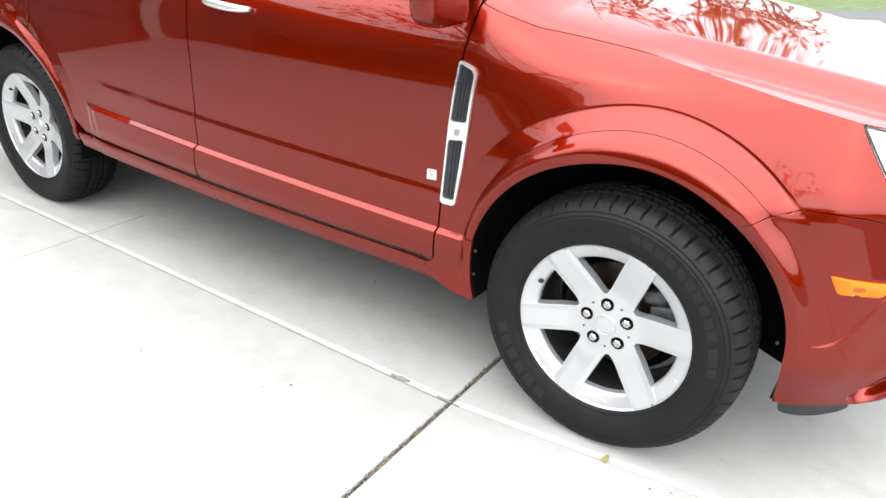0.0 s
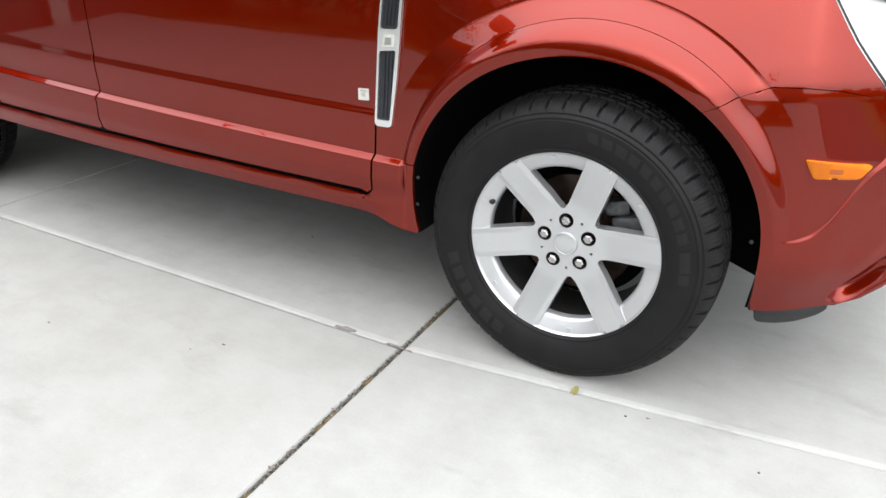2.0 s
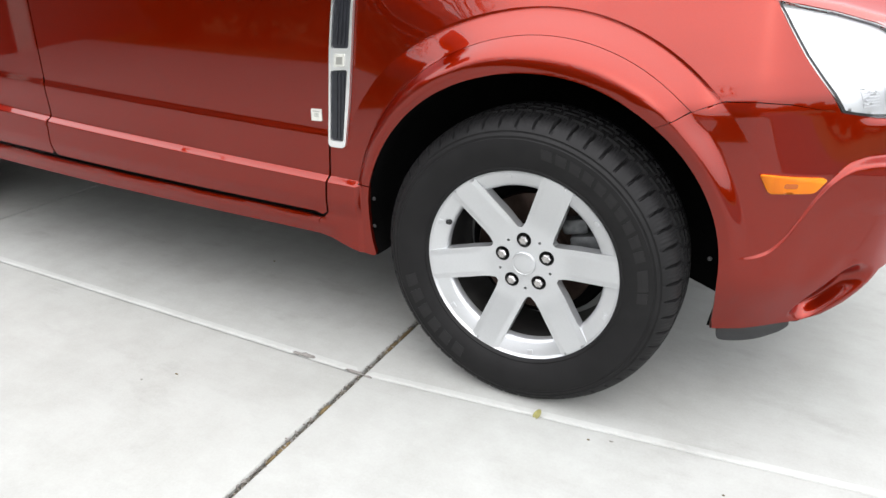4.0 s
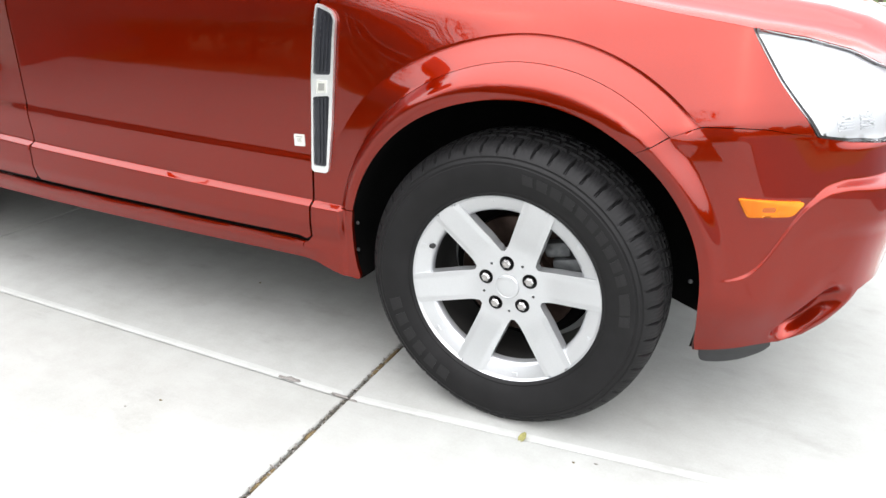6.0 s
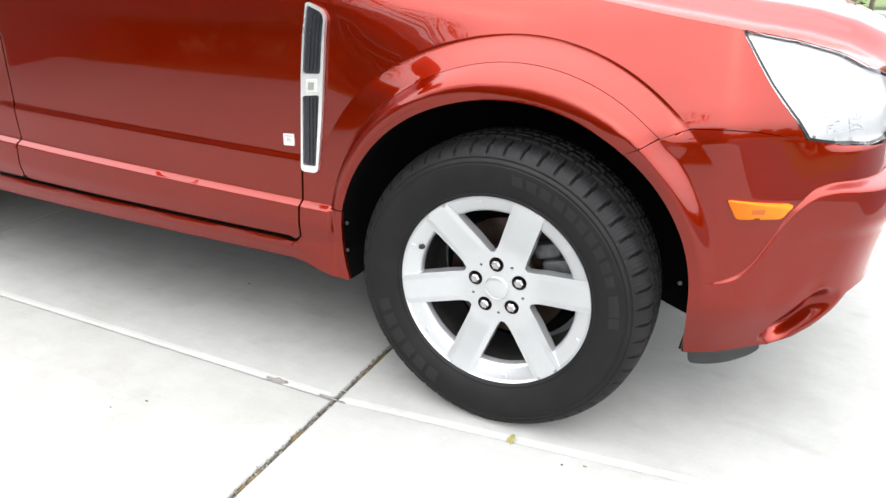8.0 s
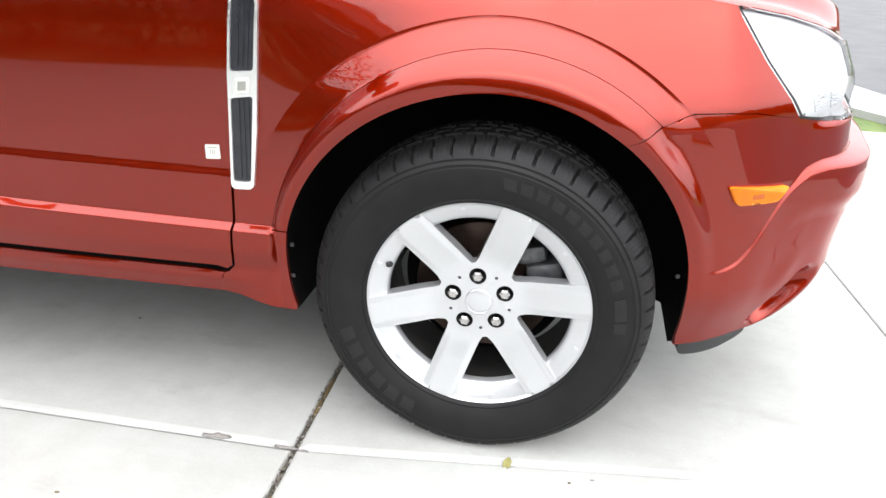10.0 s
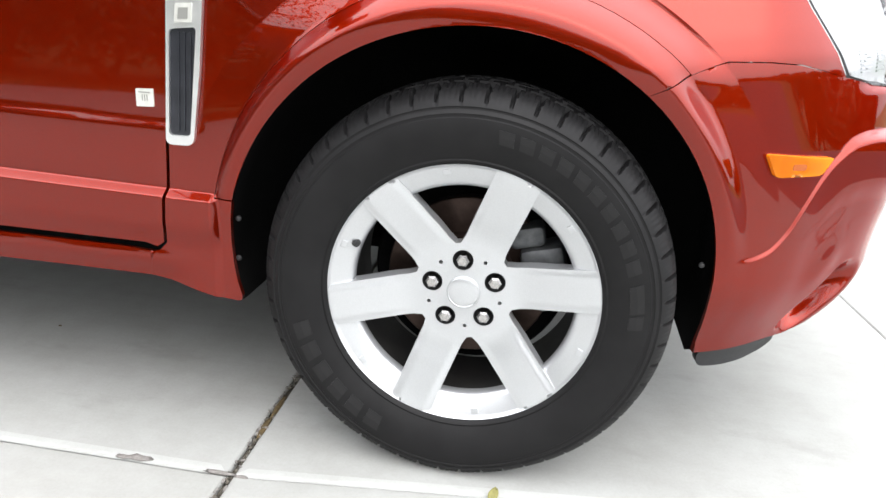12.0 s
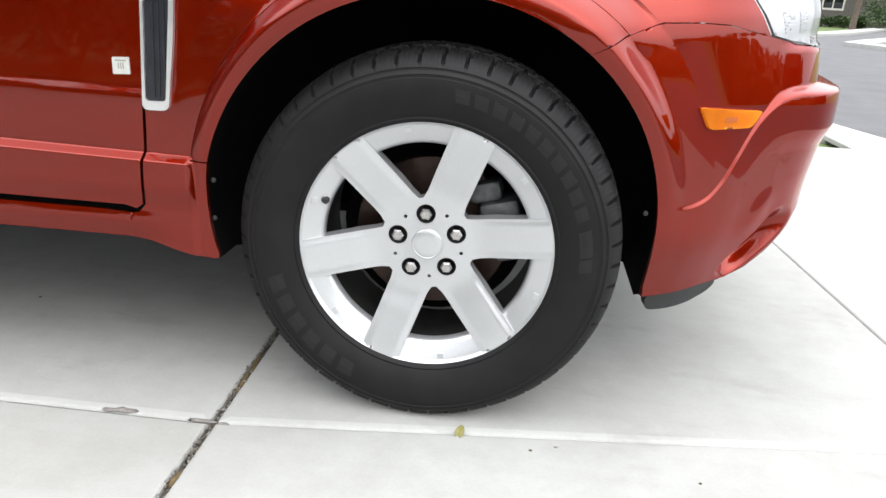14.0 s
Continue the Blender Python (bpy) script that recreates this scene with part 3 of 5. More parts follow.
def star():
    o, w, tip = [], 0.0378, 0.2316
    for a in SPOKES:
        for side in (-1, 1):
            t = math.asin(w / tip)
            root = (0.094, w) if side > 0 else (0.094, -w)
            tipp = [(tip * math.cos(t * f), tip * math.sin(t * f)) for f in ((-1, -0.6, -0.2) if side < 0 else (0.2, 0.6, 1))]
            pts = [root, (0.105, root[1])] + tipp if side < 0 else tipp + [(0.105, root[1]), root]
            for x, z in pts:
                o.append((x * math.cos(radians(a)) - z * math.sin(radians(a)), x * math.sin(radians(a)) + z * math.cos(radians(a))))
        g = a + 30
        for f in (-3, 3):
            o.append((0.0885 * math.cos(radians(g + f)), 0.0885 * math.sin(radians(g + f))))
    return o


def hexnut(bm, cx, cz, y0, y1, r, n=6, cap=0.7):
    rings = []
    for y, k in ((y1, 1.0), (y0 + 0.004, 1.0), (y0, cap)):
        rings.append([bm.verts.new((cx + r * k * math.cos(2 * math.pi * i / n), y, cz + r * k * math.sin(2 * math.pi * i / n))) for i in range(n)])
    for a, b in zip(rings, rings[1:]):
        for i in range(n):
            bm.faces.new((a[i], b[i], b[(i + 1) % n], a[(i + 1) % n]))
    bm.faces.new(rings[-1])
    bmesh.ops.recalc_face_normals(bm, faces=bm.faces)
    return bm


TYRE_PROFILE = [(0.222, 0.000), (0.229, -0.026), (0.234, -0.036), (0.240, -0.040), (0.243, -0.039), (0.252, -0.044), (0.268, -0.0505), (0.285, -0.0545), (0.300, -0.0548), (0.309, -0.0535),
                (0.3105, -0.0515), (0.314, -0.0512), (0.3155, -0.0520), (0.320, -0.0495), (0.3215, -0.0475), (0.324, -0.0470), (0.326, -0.0478), (0.333, -0.0430), (0.341, -0.0350), (0.3475, -0.0250), (0.3515, -0.0140),
                (0.354, -0.002), (0.3555, 0.012), (0.348, 0.0135), (0.348, 0.0205), (0.357, 0.022), (0.358, 0.042), (0.3495, 0.0435), (0.3495, 0.0515), (0.358, 0.053), (0.358, 0.062)]
TYRE_PROFILE += [(r, 0.122 - y) for r, y in TYRE_PROFILE[-2::-1]]


def tread(a, i, r, y):
    """54 shoulder blocks with wide cross grooves and fine cuts between."""
    if r < 0.3305:
        return r
    y = min(y, 0.122 - y)
    step = round(a / (2 * math.pi) * 864) % 16
    if y < 0.0125:
        lean = 1 if y > -0.02 else 0
        step = (step + lean) % 16
        deep = 0.0095 if step in (0, 1) else 0.0016 if step in (5, 9, 12) and y > -0.038 else 0.0
    elif y < 0.042:
        deep = 0.006 if (step + int(330 * y)) % 16 < 3 else 0.0
    else:
        deep = 0.005 if (step + 9 - int(260 * y)) % 16 < 3 else 0.0
    return r - deep * (0.30 if r < 0.334 else 0.75 if r < 0.342 else 1.0)


def tyre_mesh(parent):
    verts, faces = lathe(TYRE_PROFILE, 864, wobble=tread)
    out = []
    for x, y, z in verts:
        low = -HUB + 0.001
        if z < low:
            y += (0.061 - y) * -0.10 * min(1, (low - z) / 0.012)
            z = low
        elif z < -0.2:
            y -= 0.006 * max(0, (-z - 0.2) / 0.15) * max(0, 1 - abs(x) / 0.16) * (1 if y < 0 else 0)
        out.append((x, y, z))
    return sharp(link("tyre", out, faces, RUBBER, parent, "black all-season tyre with worn tread blocks"), 32)


def on_sidewall(r, th, lift=0.0):
    y = float(np.interp(r, [p[0] for p in TYRE_PROFILE[3:18]], [p[1] for p in TYRE_PROFILE[3:18]])) - lift
    return (r * math.cos(radians(th)), y, r * math.sin(radians(th)))


def marking_bars(parent, angles, r0, r1, width):
    """Raised plain bars on the sidewall, one for each moulded mark."""
    for th in angles:
        bm = bmesh.new()
        half = math.degrees(width / 2 / ((r0 + r1) / 2))
        top, low = [], []
        for r, t in ((r0, th - half - 0.5), (r0, th + half - 0.5), ((r0 + r1) / 2, th + half), (r1, th + half + 0.5), (r1, th - half + 0.5), ((r0 + r1) / 2, th - half)):
            top.append(bm.verts.new(on_sidewall(r, t, 0.0009)))
            low.append(bm.verts.new(on_sidewall(r, t, -0.002)))
        bm.faces.new((top[0], top[1], top[2], top[5]))
        bm.faces.new((top[5], top[2], top[3], top[4]))
        for k in range(6):
            j = (k + 1) % 6
            bm.faces.new((top[k], low[k], low[j], top[j]))
        bmesh.ops.recalc_face_normals(bm, faces=bm.faces)
        part("raised_marking", bm, RAISED, parent)


def build_wheel(hub):
    wheel = empty("wheel", car, hub)
    tyre = tyre_mesh(wheel)
    marking_bars(tyre, [79 - 6.6 * k for k in range(10)] + [11, 6.2, 0.5], 0.276, 0.2985, 0.024)
    marking_bars(tyre, [197 + 8.6 * k for k in range(6)], 0.270, 0.2985, 0.030)
    lip = [(0.2355, -0.022), (0.2350, -0.031), (0.2340, -0.0342), (0.2325, -0.0345), (0.2312, -0.0330), (0.2296, -0.0305), (0.2262, -0.0288), (0.2010, -0.0185), (0.1950, -0.0145), (0.1925, -0.008), (0.1922, 0.004), (0.1950, 0.010)]
    v, f = lathe(lip, 120)
    sharp(link("rim", v, [q[::-1] for q in f], SILVER, wheel, "silver alloy rim"), 40)
    # barrel behind the lip, split off to carry its shade as dark colour
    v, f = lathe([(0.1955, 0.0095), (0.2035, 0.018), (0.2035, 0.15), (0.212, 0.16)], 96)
    sharp(link("barrel", v, [q[::-1] for q in f], SHADED_BARREL, wheel, "inner barrel, coloured near black for the shade behind the spokes"), 40)
    pockets = [circle(0.0575 * math.cos(radians(a)), 0.0575 * math.sin(radians(a)), 0.0182, 24) for a in LUGS]
    dots = [circle(0.0655 * math.cos(radians(a + 36)), 0.0655 * math.sin(radians(a + 36)), 0.0036, 8) for a in LUGS]
    spokes = skin("spokes", star(), wheel_face, SILVER, wheel, "six wide flat silver spokes", holes=pockets + dots, step=0.006, depth=0.026, flip=False)
    bevel_marks(wheel)
    v, f = lathe([(0.0, 0.024), (0.078, 0.024), (0.078, 0.05)], 40)
    link("hub", v, f, BLACK, wheel)
    for a in LUGS:
        x, z = 0.0575 * math.cos(radians(a)), 0.0575 * math.sin(radians(a))
        sharp(part("lug_nut", hexnut(bmesh.new(), x, z, -0.005, 0.024, 0.0116), NUT, wheel, "chrome lug nut"), 30)
        v, f = lathe([(0.0179, 0.0042), (0.0168, 0.0060), (0.0160, 0.0200), (0.010, 0.0210)], 24, (x, 0, z))
        link("lug_recess", v, [q[::-1] for q in f], BLACK, wheel, "black recess round the lug nut", smooth=True)
    v, f = lathe([(0.0, -0.0058), (0.016, -0.0055), (0.0240, -0.0046), (0.0258, -0.0038), (0.0266, -0.0046), (0.0282, -0.0042), (0.0292, -0.0022), (0.0294, 0.0030)], 48)
    sharp(link("centre_cap", v, f, SILVER, wheel, "plain silver centre cap"), 50)
    v, f = lathe([(0.0, 0.0), (0.0042, 0.0), (0.0052, 0.002), (0.0056, 0.006), (0.0085, 0.0075), (0.0085, 0.02)], 16, (-0.1885, -0.0262, 0.076))
    link("valve_stem", v, f, BLACK, wheel)
    return wheel


def bevel_marks(wheel):
    for a in SPOKES:
        g = radians(a + 30)
        bm = bmesh.new()
        box(bm, (-0.0050, -0.0018, -0.0065), (0.0050, 0.0018, 0.0065), 0.0008)
        bmesh.ops.transform(bm, verts=bm.verts, matrix=Matrix.Rotation(-g, 4, "Y") @ Matrix.Translation((0.2195, -0.0264, 0)) @ Matrix.Rotation(radians(-16), 4, "Z"))
        part("rim_notch", bm, SILVER, wheel)


front_wheel = build_wheel((0, 0, HUB))
copy_thing(front_wheel, pose(BASE, 0, HUB, 0, 22, 0))
copy_thing(front_wheel, pose(0, 2 * MID, HUB, 0, 0, 180))
copy_thing(front_wheel, pose(BASE, 2 * MID, HUB, 0, 10, 180))


def brake(cx, flip):
    def at(y):
        return MID + (y - MID) * flip
    bm = bmesh.new()
    for r, y0, y1 in ((0.150, 0.075, 0.097), (0.085, 0.045, 0.08)):
        n = 48
        rings = [[bm.verts.new((cx + k * math.cos(2 * math.pi * i / n), at(y), HUB + k * math.sin(2 * math.pi * i / n))) for i in range(n)] for k, y in ((0.03, y0), (r - 0.002, y0), (r, y0 + 0.003), (r, y1))]
        for a, b in zip(rings, rings[1:]):
            for i in range(n):
                bm.faces.new((a[i], b[i], b[(i + 1) % n], a[(i + 1) % n]))
        bm.faces.new(rings[0])
    bmesh.ops.recalc_face_normals(bm, faces=bm.faces)
    n = 48
    # added dark plate behind the disc, so the spaces between spokes stay black
    backing = bmesh.new()
    rings = [[backing.verts.new((cx + k * math.cos(2 * math.pi * i / n), at(y), HUB + k * math.sin(2 * math.pi * i / n))) for i in range(n)] for k, y in ((0.02, 0.105), (0.176, 0.105), (0.182, 0.115), (0.182, 0.125))]
    for a, b in zip(rings, rings[1:]):
        for i in range(n):
            backing.faces.new((a[i], b[i], b[(i + 1) % n], a[(i + 1) % n]))
    part("dust_shield", backing, SHADE_BLACK, car)
    sharp(part("brake_disc", bm, DISC, car, "rusty brake disc"), 30)
    bm = bmesh.new()
    turn = Matrix.Translation((cx, at(0.075), HUB)) @ Matrix.Rotation(radians(-14), 4, "Y")
    for lo, hi in (((0.100, -0.030, -0.035), (0.178, 0.05, 0.045)), ((0.085, -0.026, 0.045), (0.150, 0.03, 0.085)), ((0.115, -0.034, -0.075), (0.165, 0.03, -0.035))):
        piece = bmesh.new()
        box(piece, lo, hi, 0.012)
        bmesh.ops.transform(piece, verts=piece.verts, matrix=turn)
        me = bpy.data.meshes.new("piece")
        piece.to_mesh(me)
        piece.free()
        bm.from_mesh(me)
    sharp(part("brake_caliper", bm, CAST, car, "grey cast brake caliper"), 40)


for cx in (0.0, BASE):
    for flip in (1, -1):
        brake(cx, flip)


# ---- wheel wells, floor pan ----
def wheel_well(cx, flip):
    def at(y):
        return MID + (y - MID) * flip
    n, verts, faces = 48, [], []
    for k in range(n + 1):
        a = radians(-18.5 + 210.0 * k / n)
        lip = float(flank(np.array([s_of(cx + ARCH_R * math.cos(a) if cx == 0 else cx - ARCH_R * math.cos(a))]), np.array([ARCH_Z + ARCH_R * math.sin(a)]))[0, 1])
        for r, y in ((ARCH_R + 0.001, lip + 0.010), (ARCH_R + 0.012, lip + 0.035), (0.445, 0.12), (0.445, 0.30), (0.10, 0.30)):
            along = 1 if a < 0 else -1 if a > math.pi else math.cos(a)
            if r < 0.2:
                pass
            elif a > math.pi:
                along += (1 - 0.397 / r) * smoothstep(a, math.pi, radians(191.5))
            elif a < 0 and r > 0.44:
                along -= (1 - 0.408 / r) * smoothstep(-a, 0.0, 0.32)
            verts.append((cx + (r if cx == 0 else -r) * along, at(y), ARCH_Z + r * math.sin(a)))
    for k in range(n):
        for i in range(4):
            faces.append((k * 5 + i, k * 5 + i + 1, k * 5 + 6 + i, k * 5 + 5 + i))
    # shade inside the well comes partly from this near-black colour
    link("wheel_well", verts, faces, SHADE_BLACK, car, "black plastic wheel-well liner, darkened for the shade inside", smooth=True)


for cx in (0.0, BASE):
    for flip in (1, -1):
        wheel_well(cx, flip)
bm = bmesh.new()
box(bm, (-2.24, 0.28, 0.185), (-0.46, 2 * MID - 0.28, 0.42), 0.03)
box(bm, (-3.5, 0.32, 0.28), (0.62, 2 * MID - 0.32, 0.55), 0.03)
box(bm, (0.437, 0.20, 0.235), (0.60, 2 * MID - 0.20, 0.5), 0.02)
part("floor_pan", bm, SHADE_BLACK, car)
for flip in (1, -1):
    for x, z in ((-0.412, 0.44), (-0.416, 0.365), (0.408, 0.42)):
        y = float(flank(np.array([x]), np.array([z]))[0, 1]) + 0.014
        v, f = lathe([(0.0, -0.004), (0.004, -0.003), (0.0055, 0.0)], 10, (x + (0.012 if x < 0 else -0.012), y, z))
        link("liner_clip", [(a, MID + (b - MID) * flip, c) for a, b, c in v], f, BLACK, car)


# ---- air dam below the bumper ----
def rounded(points, radius, n=4):
    pts, out = [np.array(p, float) for p in points], []
    for a, b, c in zip(pts[-1:] + pts[:-1], pts, pts[1:] + pts[:1]):
        u, w = (a - b) / np.linalg.norm(a - b), (c - b) / np.linalg.norm(c - b)
        rr = min(radius, 0.45 * np.linalg.norm(a - b), 0.45 * np.linalg.norm(c - b))
        p, q = b + u * rr, b + w * rr
        for k in range(n + 1):
            t = k / n
            out.append(tuple((1 - t) ** 2 * p + 2 * t * (1 - t) * b + t * t * q))
    return out


def dam(u, v):
    p = flank(u, v)
    p[:, 1] += 0.006 + 0.15 * (0.24 - v)
    return p


both(skin("air_dam", outline(rounded([(0.440, 0.2335), (0.500, 0.2405), (0.56, 0.251), (0.598, 0.260), (0.603, 0.244), (0.590, 0.225), (0.555, 0.209), (0.50, 0.199), (0.446, 0.197)][::-1], 0.022)), dam, GREY_DAM, car, "grey-black plastic air dam", step=0.01, depth=0.02))


# ---- side marker ----
def proud(lift):
    def f(u, v):
        h = 0.002
        p = flank(u, v)
        n = np.cross(flank(u + h, v) - flank(u - h, v), flank(u, v + h) - flank(u, v - h))
        n /= np.linalg.norm(n, axis=1)[:, None]
        return p + lift * n
    return f


marker_shape = rounded([(0.459, 0.619), (0.581, 0.612), (0.562, 0.583), (0.480, 0.581)], 0.008)


def marker_face(lift):
    """A smooth lens face that stands clear of the bumper's folds."""
    def terms(u, v):
        u, v = u - float(s_of(0.52)), v - 0.6
        return np.stack([np.ones_like(u), u, v, u * u], -1)
    gu, gv = np.meshgrid(np.linspace(float(s_of(0.455)), float(s_of(0.582)), 15), np.linspace(0.578, 0.621, 8))
    gu, gv = gu.ravel(), gv.ravel()
    under = flank(gu, gv)[:, :2]
    fit = np.linalg.lstsq(terms(gu, gv), under, rcond=None)[0]
    out = np.array([0.40, -0.917])
    clear = float(((under - terms(gu, gv) @ fit) @ out).max())

    def f(u, v):
        p = terms(np.asarray(u, float), np.asarray(v, float)) @ fit + (clear + lift) * out
        return np.stack([p[:, 0], p[:, 1], v], -1)
    return f


marker = skin("side_marker", outline(marker_shape), marker_face(0.0045), AMBER, bumper, "orange amber side marker lens", step=0.006, depth=0.016)
both(marker).parent = other_bumper
skin("marker_bulb", outline(rounded([(0.506, 0.603), (0.53, 0.603), (0.53, 0.593), (0.506, 0.593)], 0.004)), marker_face(0.0052), material("amber_shadow", (0.36, 0.075, 0.003), 0.6), marker, step=0.004, depth=0.001)

# ---- fender vent ----
def vent_face(lift):
    def f(u, v):
        px, py = np.interp(u, PS, PXY[:, 0]), np.interp(u, PS, PXY[:, 1])
        return np.stack([px, py - lift - 0.003 + DOOR_IN(v) * 1.3, v], -1)
    return f


V_OUT = rounded([(-0.5085, 0.567), (-0.462, 0.567), (-0.4445, 0.690), (-0.4215, 0.930), (-0.432, 0.948), (-0.4725, 0.964), (-0.492, 0.80)], 0.012)
V_UP = rounded([(-0.4868, 0.803), (-0.4410, 0.805), (-0.4272, 0.928), (-0.4340, 0.941), (-0.4693, 0.9545)], 0.008)
V_LOW = rounded([(-0.5018, 0.583), (-0.4660, 0.583), (-0.4463, 0.757), (-0.4905, 0.752)], 0.007)
vent = skin("fender_vent", outline(V_OUT), vent_face(0.0085), CHROME, car, "satin chrome fender vent with black slats", holes=(outline(V_UP), outline(V_LOW)), step=0.006, depth=0.010)
for shape in (V_UP, V_LOW):
    skin("vent_insert", outline(shape), vent_face(0.0030), VENT_BLACK, vent, "black slatted vent insert", step=0.008, depth=0)
for (x0, z0), (x1, z1), count in (((-0.480, 0.812), (-0.452, 0.940), 3), ((-0.494, 0.590), (-0.472, 0.748), 3)):
    for k in range(count):
        f0 = (k + 0.6) * 0.0095
        o = [(x0 + f0, z0), (x0 + f0 + 0.003, z0), (x1 - 0.012 + f0 + 0.003, z1), (x1 - 0.012 + f0, z1)]
        skin("slat", outline(o), vent_face(0.0055), VENT_BLACK, vent, step=0.01, depth=0.003)
skin("vent_badge", outline(rounded([(-0.4795, 0.762), (-0.4525, 0.764), (-0.4495, 0.793), (-0.4765, 0.791)], 0.003)), vent_face(0.0110), BADGE, vent, "square pale badge", step=0.006, depth=0.003)
skin("badge_mark", outline([(-0.4735, 0.768), (-0.4575, 0.769), (-0.4555, 0.786), (-0.4715, 0.785)]), vent_face(0.0117), BADGE_MARK, vent, step=0.006, depth=0.001)
both(vent)

# ---- door badge, handle, mirror ----
door = next(o for o in car.children if o.name == "front_door")
badge = skin("door_badge", outline(rounded([(-0.5585, 0.625), (-0.5285, 0.626), (-0.5285, 0.655), (-0.558, 0.654)], 0.002)), proud(0.003), BADGE, door, "small square pale silver badge", step=0.006, depth=0.003)
for x0, x1, z0, z1 in ((-0.553, -0.534, 0.648, 0.650), (-0.548, -0.5465, 0.635, 0.645), (-0.544, -0.5425, 0.635, 0.645), (-0.540, -0.5385, 0.635, 0.645)):
    skin("badge_bar", outline([(x0, z0), (x1, z0), (x1, z1), (x0, z1)]), proud(0.0036), BADGE_MARK, badge, step=0.006, depth=0.0008)


def door_handle(x, y, z):
    bm = bmesh.new()
    n, m = 14, 10
    rings = []
    for i in range(n + 1):
        t = i / n
        w = 0.013 * (0.55 + 0.45 * math.sin(math.pi * t) ** 0.5)
        cx, cy = x - 0.10 + 0.20 * t, y - 0.032 * math.sin(math.pi * t) ** 0.4
        rings.append([bm.verts.new((cx, cy + 0.008 * math.cos(2 * math.pi * k / m), z - 0.01 * (t - 0.5) + w * math.sin(2 * math.pi * k / m))) for k in range(m)])
    for a, b in zip(rings, rings[1:]):
        for k in range(m):
            bm.faces.new((a[k], b[k], b[(k + 1) % m], a[(k + 1) % m]))
    bm.faces.new(rings[0][::-1])
    bm.faces.new(rings[-1])
    bmesh.ops.recalc_face_normals(bm, faces=bm.faces)
    return part("door_handle", bm, CHROME, door, "chrome pull door handle", smooth=True)


door_handle(-1.30, -0.066, 1.013)


def mirror_shell():
    bm = bmesh.new()
    bmesh.ops.create_uvsphere(bm, u_segments=32, v_segments=20, radius=1)
    for v in bm.verts:
        x, y, z = v.co
        s = lambda c, p: math.copysign(abs(c) ** p, c)
        v.co = (-0.468 + 0.038 * s(x, 0.40) + 0.01 * z, -0.140 + 0.085 * s(y, 0.40) - 0.03 * z, 1.140 + 0.088 * s(z, 0.42))
    ob = part("door_mirror", bm, PAINT, car, "red door mirror housing", smooth=True)
    bm = bmesh.new()
    box(bm, (-0.535, -0.10, 1.105), (-0.475, 0.03, 1.150), 0.012)
    part("mirror_foot", bm, PAINT, ob, smooth=False)
    return ob


both(mirror_shell())


# ---- hood ----
SEAM_X, SEAM_Z = [p[0] for p in HOOD_SEAM + LAMP_TOP], [p[1] for p in HOOD_SEAM + LAMP_TOP]
DOME = spline([-9, -0.05, 0.0, 0.12, 0.3, 0.88, 0.98, 1.06, 1.2, 9], [0, 0, 0.004, 0.05, 0.21, 0.90, 0.975, 0.998, 1, 1])


def hood(u, v):
    """u along the car, v across from the seam (0) to the middle (1)."""
    uu = np.clip(u, -0.4455, 0.79)
    base = flank(s_of(uu), np.interp(uu, SEAM_X, SEAM_Z))
    y0 = np.clip(base[:, 1], -0.03, 0.60)
    y = y0 + (MID - y0) * v
    z0 = base[:, 2]
    w = y - y0
    strip = 0.006 + 0.100 * smoothstep(u, -0.15, 0.42)
    ahead = 0.02 * np.minimum(w, strip) + 0.042 * DOME((w - strip) / 0.115)
    behind = 0.046 * (1 - np.exp(-w / 0.11))
    k = smoothstep(u, -0.16, 0.12)
    z = z0 + k * ahead + (1 - k) * behind + 0.008 * smoothstep(w, 0.10, 0.75) + 0.35 * np.clip(-0.30 - u, 0, 1) * smoothstep(w, 0.03, 0.35)
    return np.stack([u + (base[:, 0] - uu) * np.clip(1 - v, 0, 1) ** 2, y, z], -1)


# the hood's rear corner is rounded off; the fender runs on to the cowl behind it
HOOD_CORNER = [(-0.02, 0.0010), (-0.085, 0.022), (-0.150, 0.075), (-0.205, 0.145), (-0.250, 0.23), (-0.290, 0.33), (-0.320, 0.44)]
both(skin("hood", HOOD_CORNER[::-1] + [(0.449, 0.0010), (0.56, 0.0012), (0.66, 0.0015), (0.715, 0.002), (0.752, 0.012), (0.768, 0.06), (0.776, 0.2), (0.782, 0.5), (0.785, 1.0), (-0.40, 1.0), (-0.36, 0.7)], hood, PAINT, car, step=0.010, depth=0.004))
def cowl(u, v):
    p = hood(u, v)
    p[:, 2] += 0.0012
    return p


both(skin("fender_top", [(u - 0.002, v - 0.001) for u, v in HOOD_CORNER] + [(-0.362, 0.70), (-0.402, 1.0), (-0.60, 1.0), (-0.57, 0.5), (-0.50, 0.2), (-0.452, 0.02), (-0.445, -0.004), (-0.34, -0.004), (-0.2, -0.004), (-0.09, -0.004)], cowl, PAINT, car, step=0.010, depth=0.003))

# ---- headlamp ----
LAMP = LAMP_REAR + [(0.655, 0.727), (0.72, 0.722), (0.79, 0.720), (0.802, 0.75)] + LAMP_TOP[::-1]
lamp_shape = outline([(x + 0.005 if k < 5 else x, z - (0.0 if k < 5 else 0.003)) for k, (x, z) in enumerate(LAMP)])


